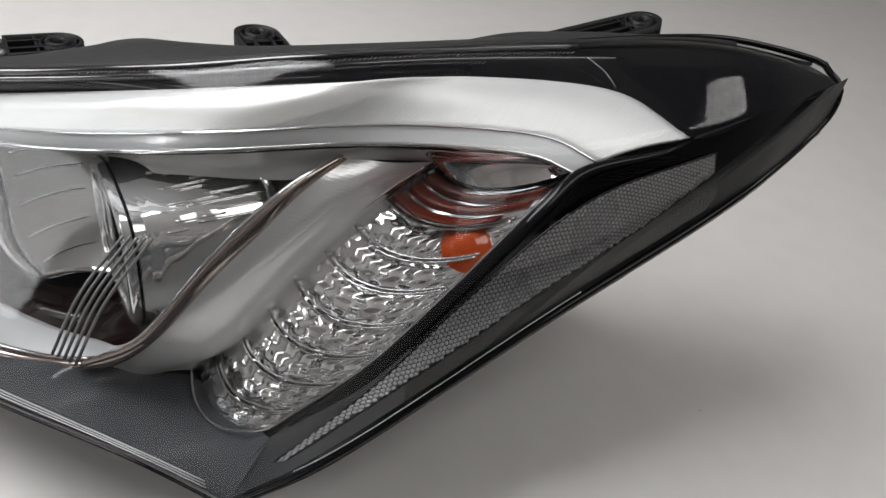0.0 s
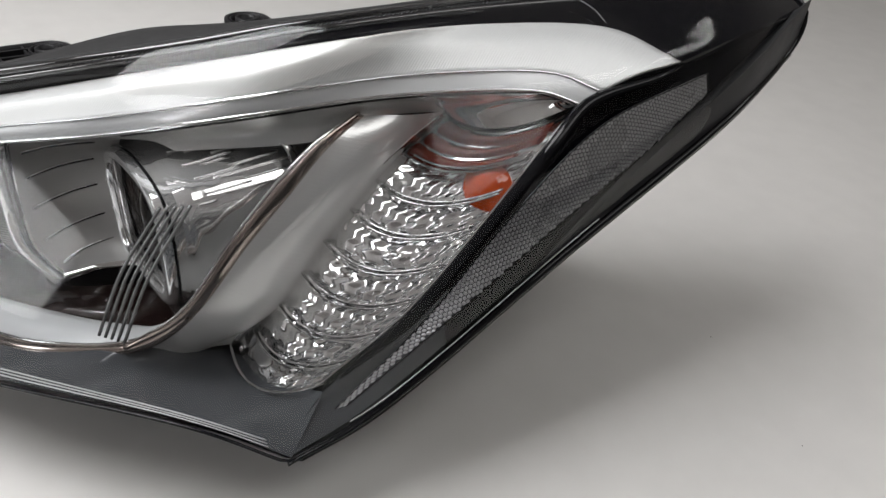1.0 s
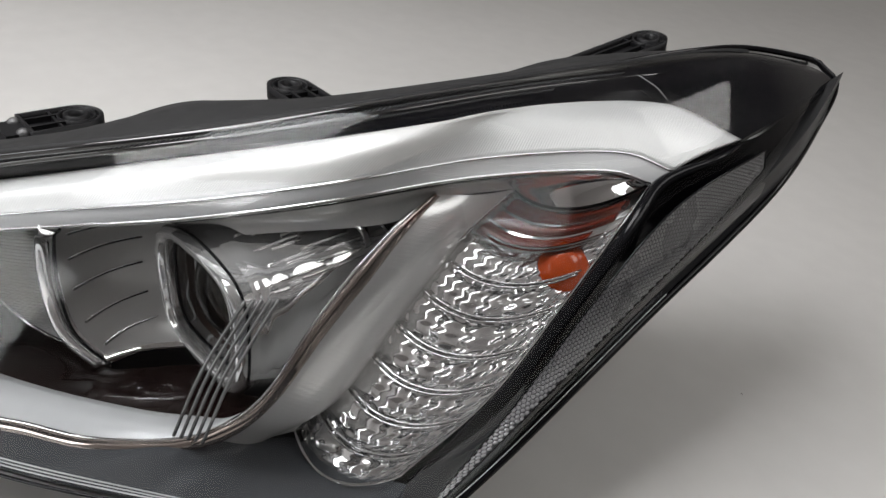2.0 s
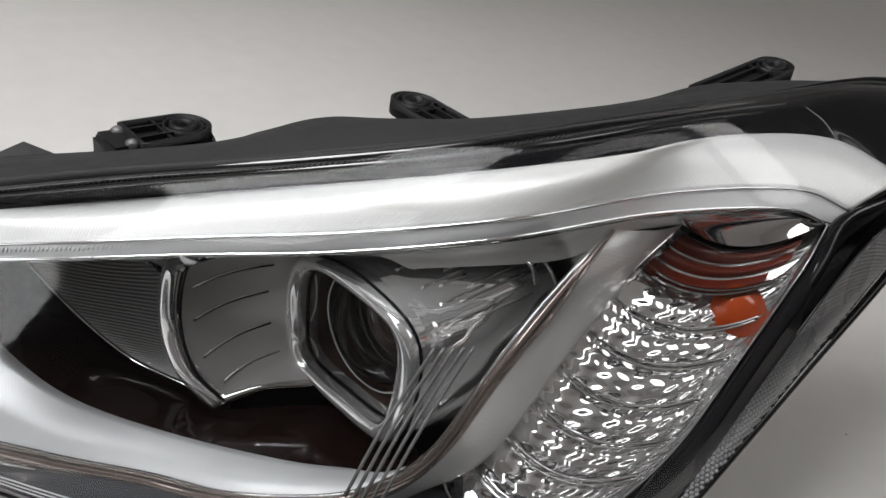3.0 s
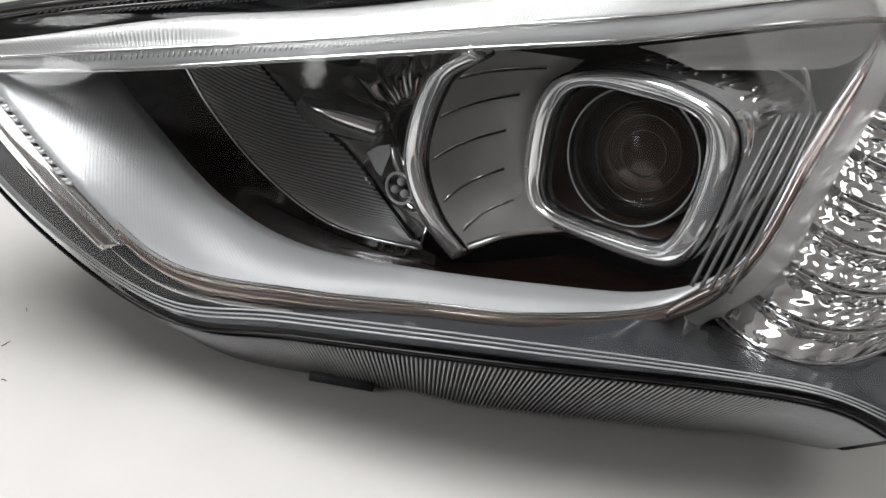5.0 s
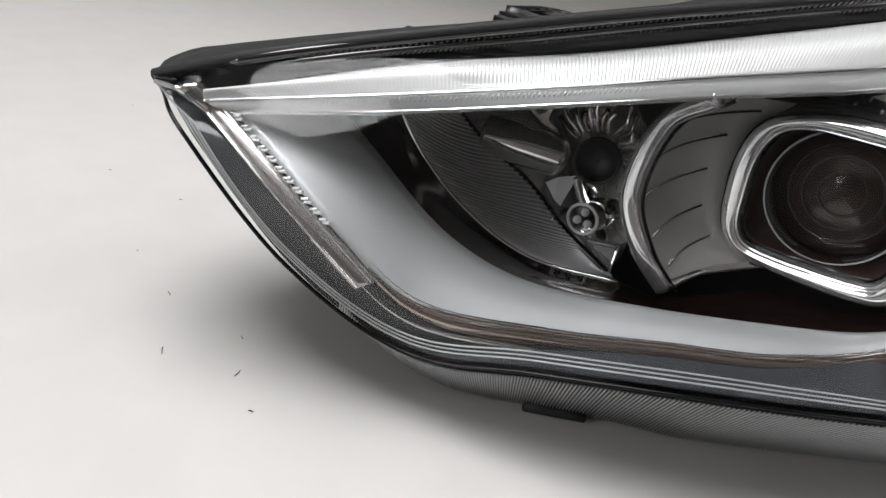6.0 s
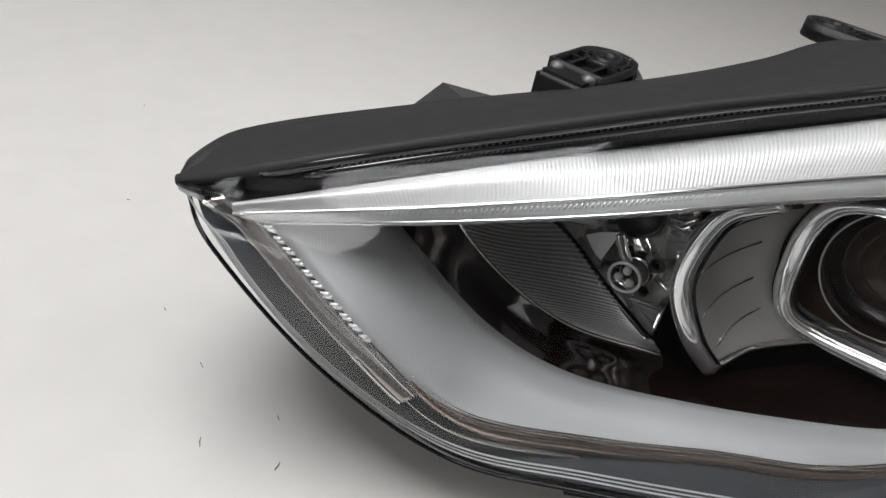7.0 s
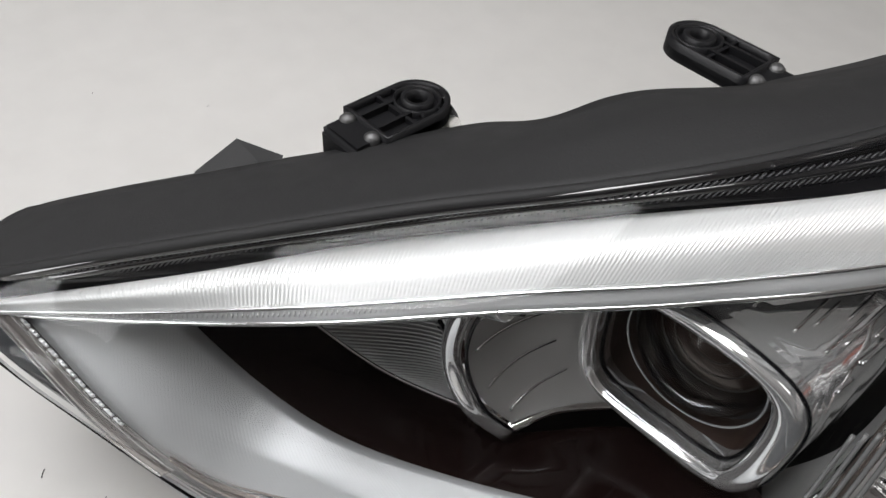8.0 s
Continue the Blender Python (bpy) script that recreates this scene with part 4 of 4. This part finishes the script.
part("bulb_collar", lathe([(0.0075, 0.002), (0.0090, 0.0035), (0.0105, 0.0), (0.0105, -0.006)], (-0.161, -0.008, 0.072), (0.1, -1, 0.05)), CHROME, lamp, "chrome collar of the parking bulb")
for a in (40, 130, 220, 310):
    d = np.array((math.cos(math.radians(a)), 0.1, math.sin(math.radians(a))))
    c = np.array((-0.161, -0.009, 0.072))
    part("collar_lug", tube(np.array([c + d * 0.009, c + d * 0.015]), 0.0028, 8), BLACK_GLOSS, lamp)
part("housing_nose", tube(spline([(0.299, -0.212, 0.127), (0.306, -0.190, 0.131), (0.309, -0.172, 0.132), (0.298, -0.155, 0.136)], 16), np.interp(np.arange(16), [0, 2, 10, 15], [0.0046, 0.0074, 0.0066, 0.0030]), 10), HOUSING, lamp, "rounded nose of the housing")
ladder = bmesh.new()
low_line, high_line = even(bl * 0.62 + crease * 0.38, 260), even(crease, 260)
for k in range(14, 105):
    a, b = low_line[k] + np.array((0, -0.0012, -0.0004)), high_line[k] + np.array((0, -0.0010, 0))
    tube(np.array([a * 0.7 + b * 0.3, a * 0.3 + b * 0.7]), 0.00042 * min(1, (106 - k) / 40, (k - 12) / 15), 5, bm=ladder)
part("toothed_strip", ladder, SATIN_SMOOTH, lamp, "fine ladder of moulded teeth", kind="stuff")
part("lens_rim", tube([tuple(LC + Vector((0.0352 * math.cos(a), -0.0125, 0.0352 * math.sin(a)))) for a in np.linspace(0, 2 * math.pi, 48, endpoint=False)], 0.0006, 6, closed=True), RIDGE, proj, "thin pale rim of the glass lens")
# fan of facets over the bulb opening
hub = np.array((-0.1715, -0.004, 0.1025))
for k in range(15):
    a = math.radians(148 - 9.2 * k)
    reach = 0.036 + 0.006 * math.sin(k * 1.7)
    d = np.array((math.cos(a), -0.12, math.sin(a)))
    bend = np.array((math.sin(a), 0, -math.cos(a))) * 0.0035 * (1 if k > 7 else -1)
    part("bowl_flute", tube(np.array([hub + d * 0.0185, hub + d * (0.0185 + reach) / 2 + bend + np.array((0, 0.004, 0)), hub + d * reach + np.array((0, 0.002, 0))]), (0.0009, 0.0014, 0.0016), 8), PLATED if k % 3 else BRONZE, lamp, "bright flute of the reflector")
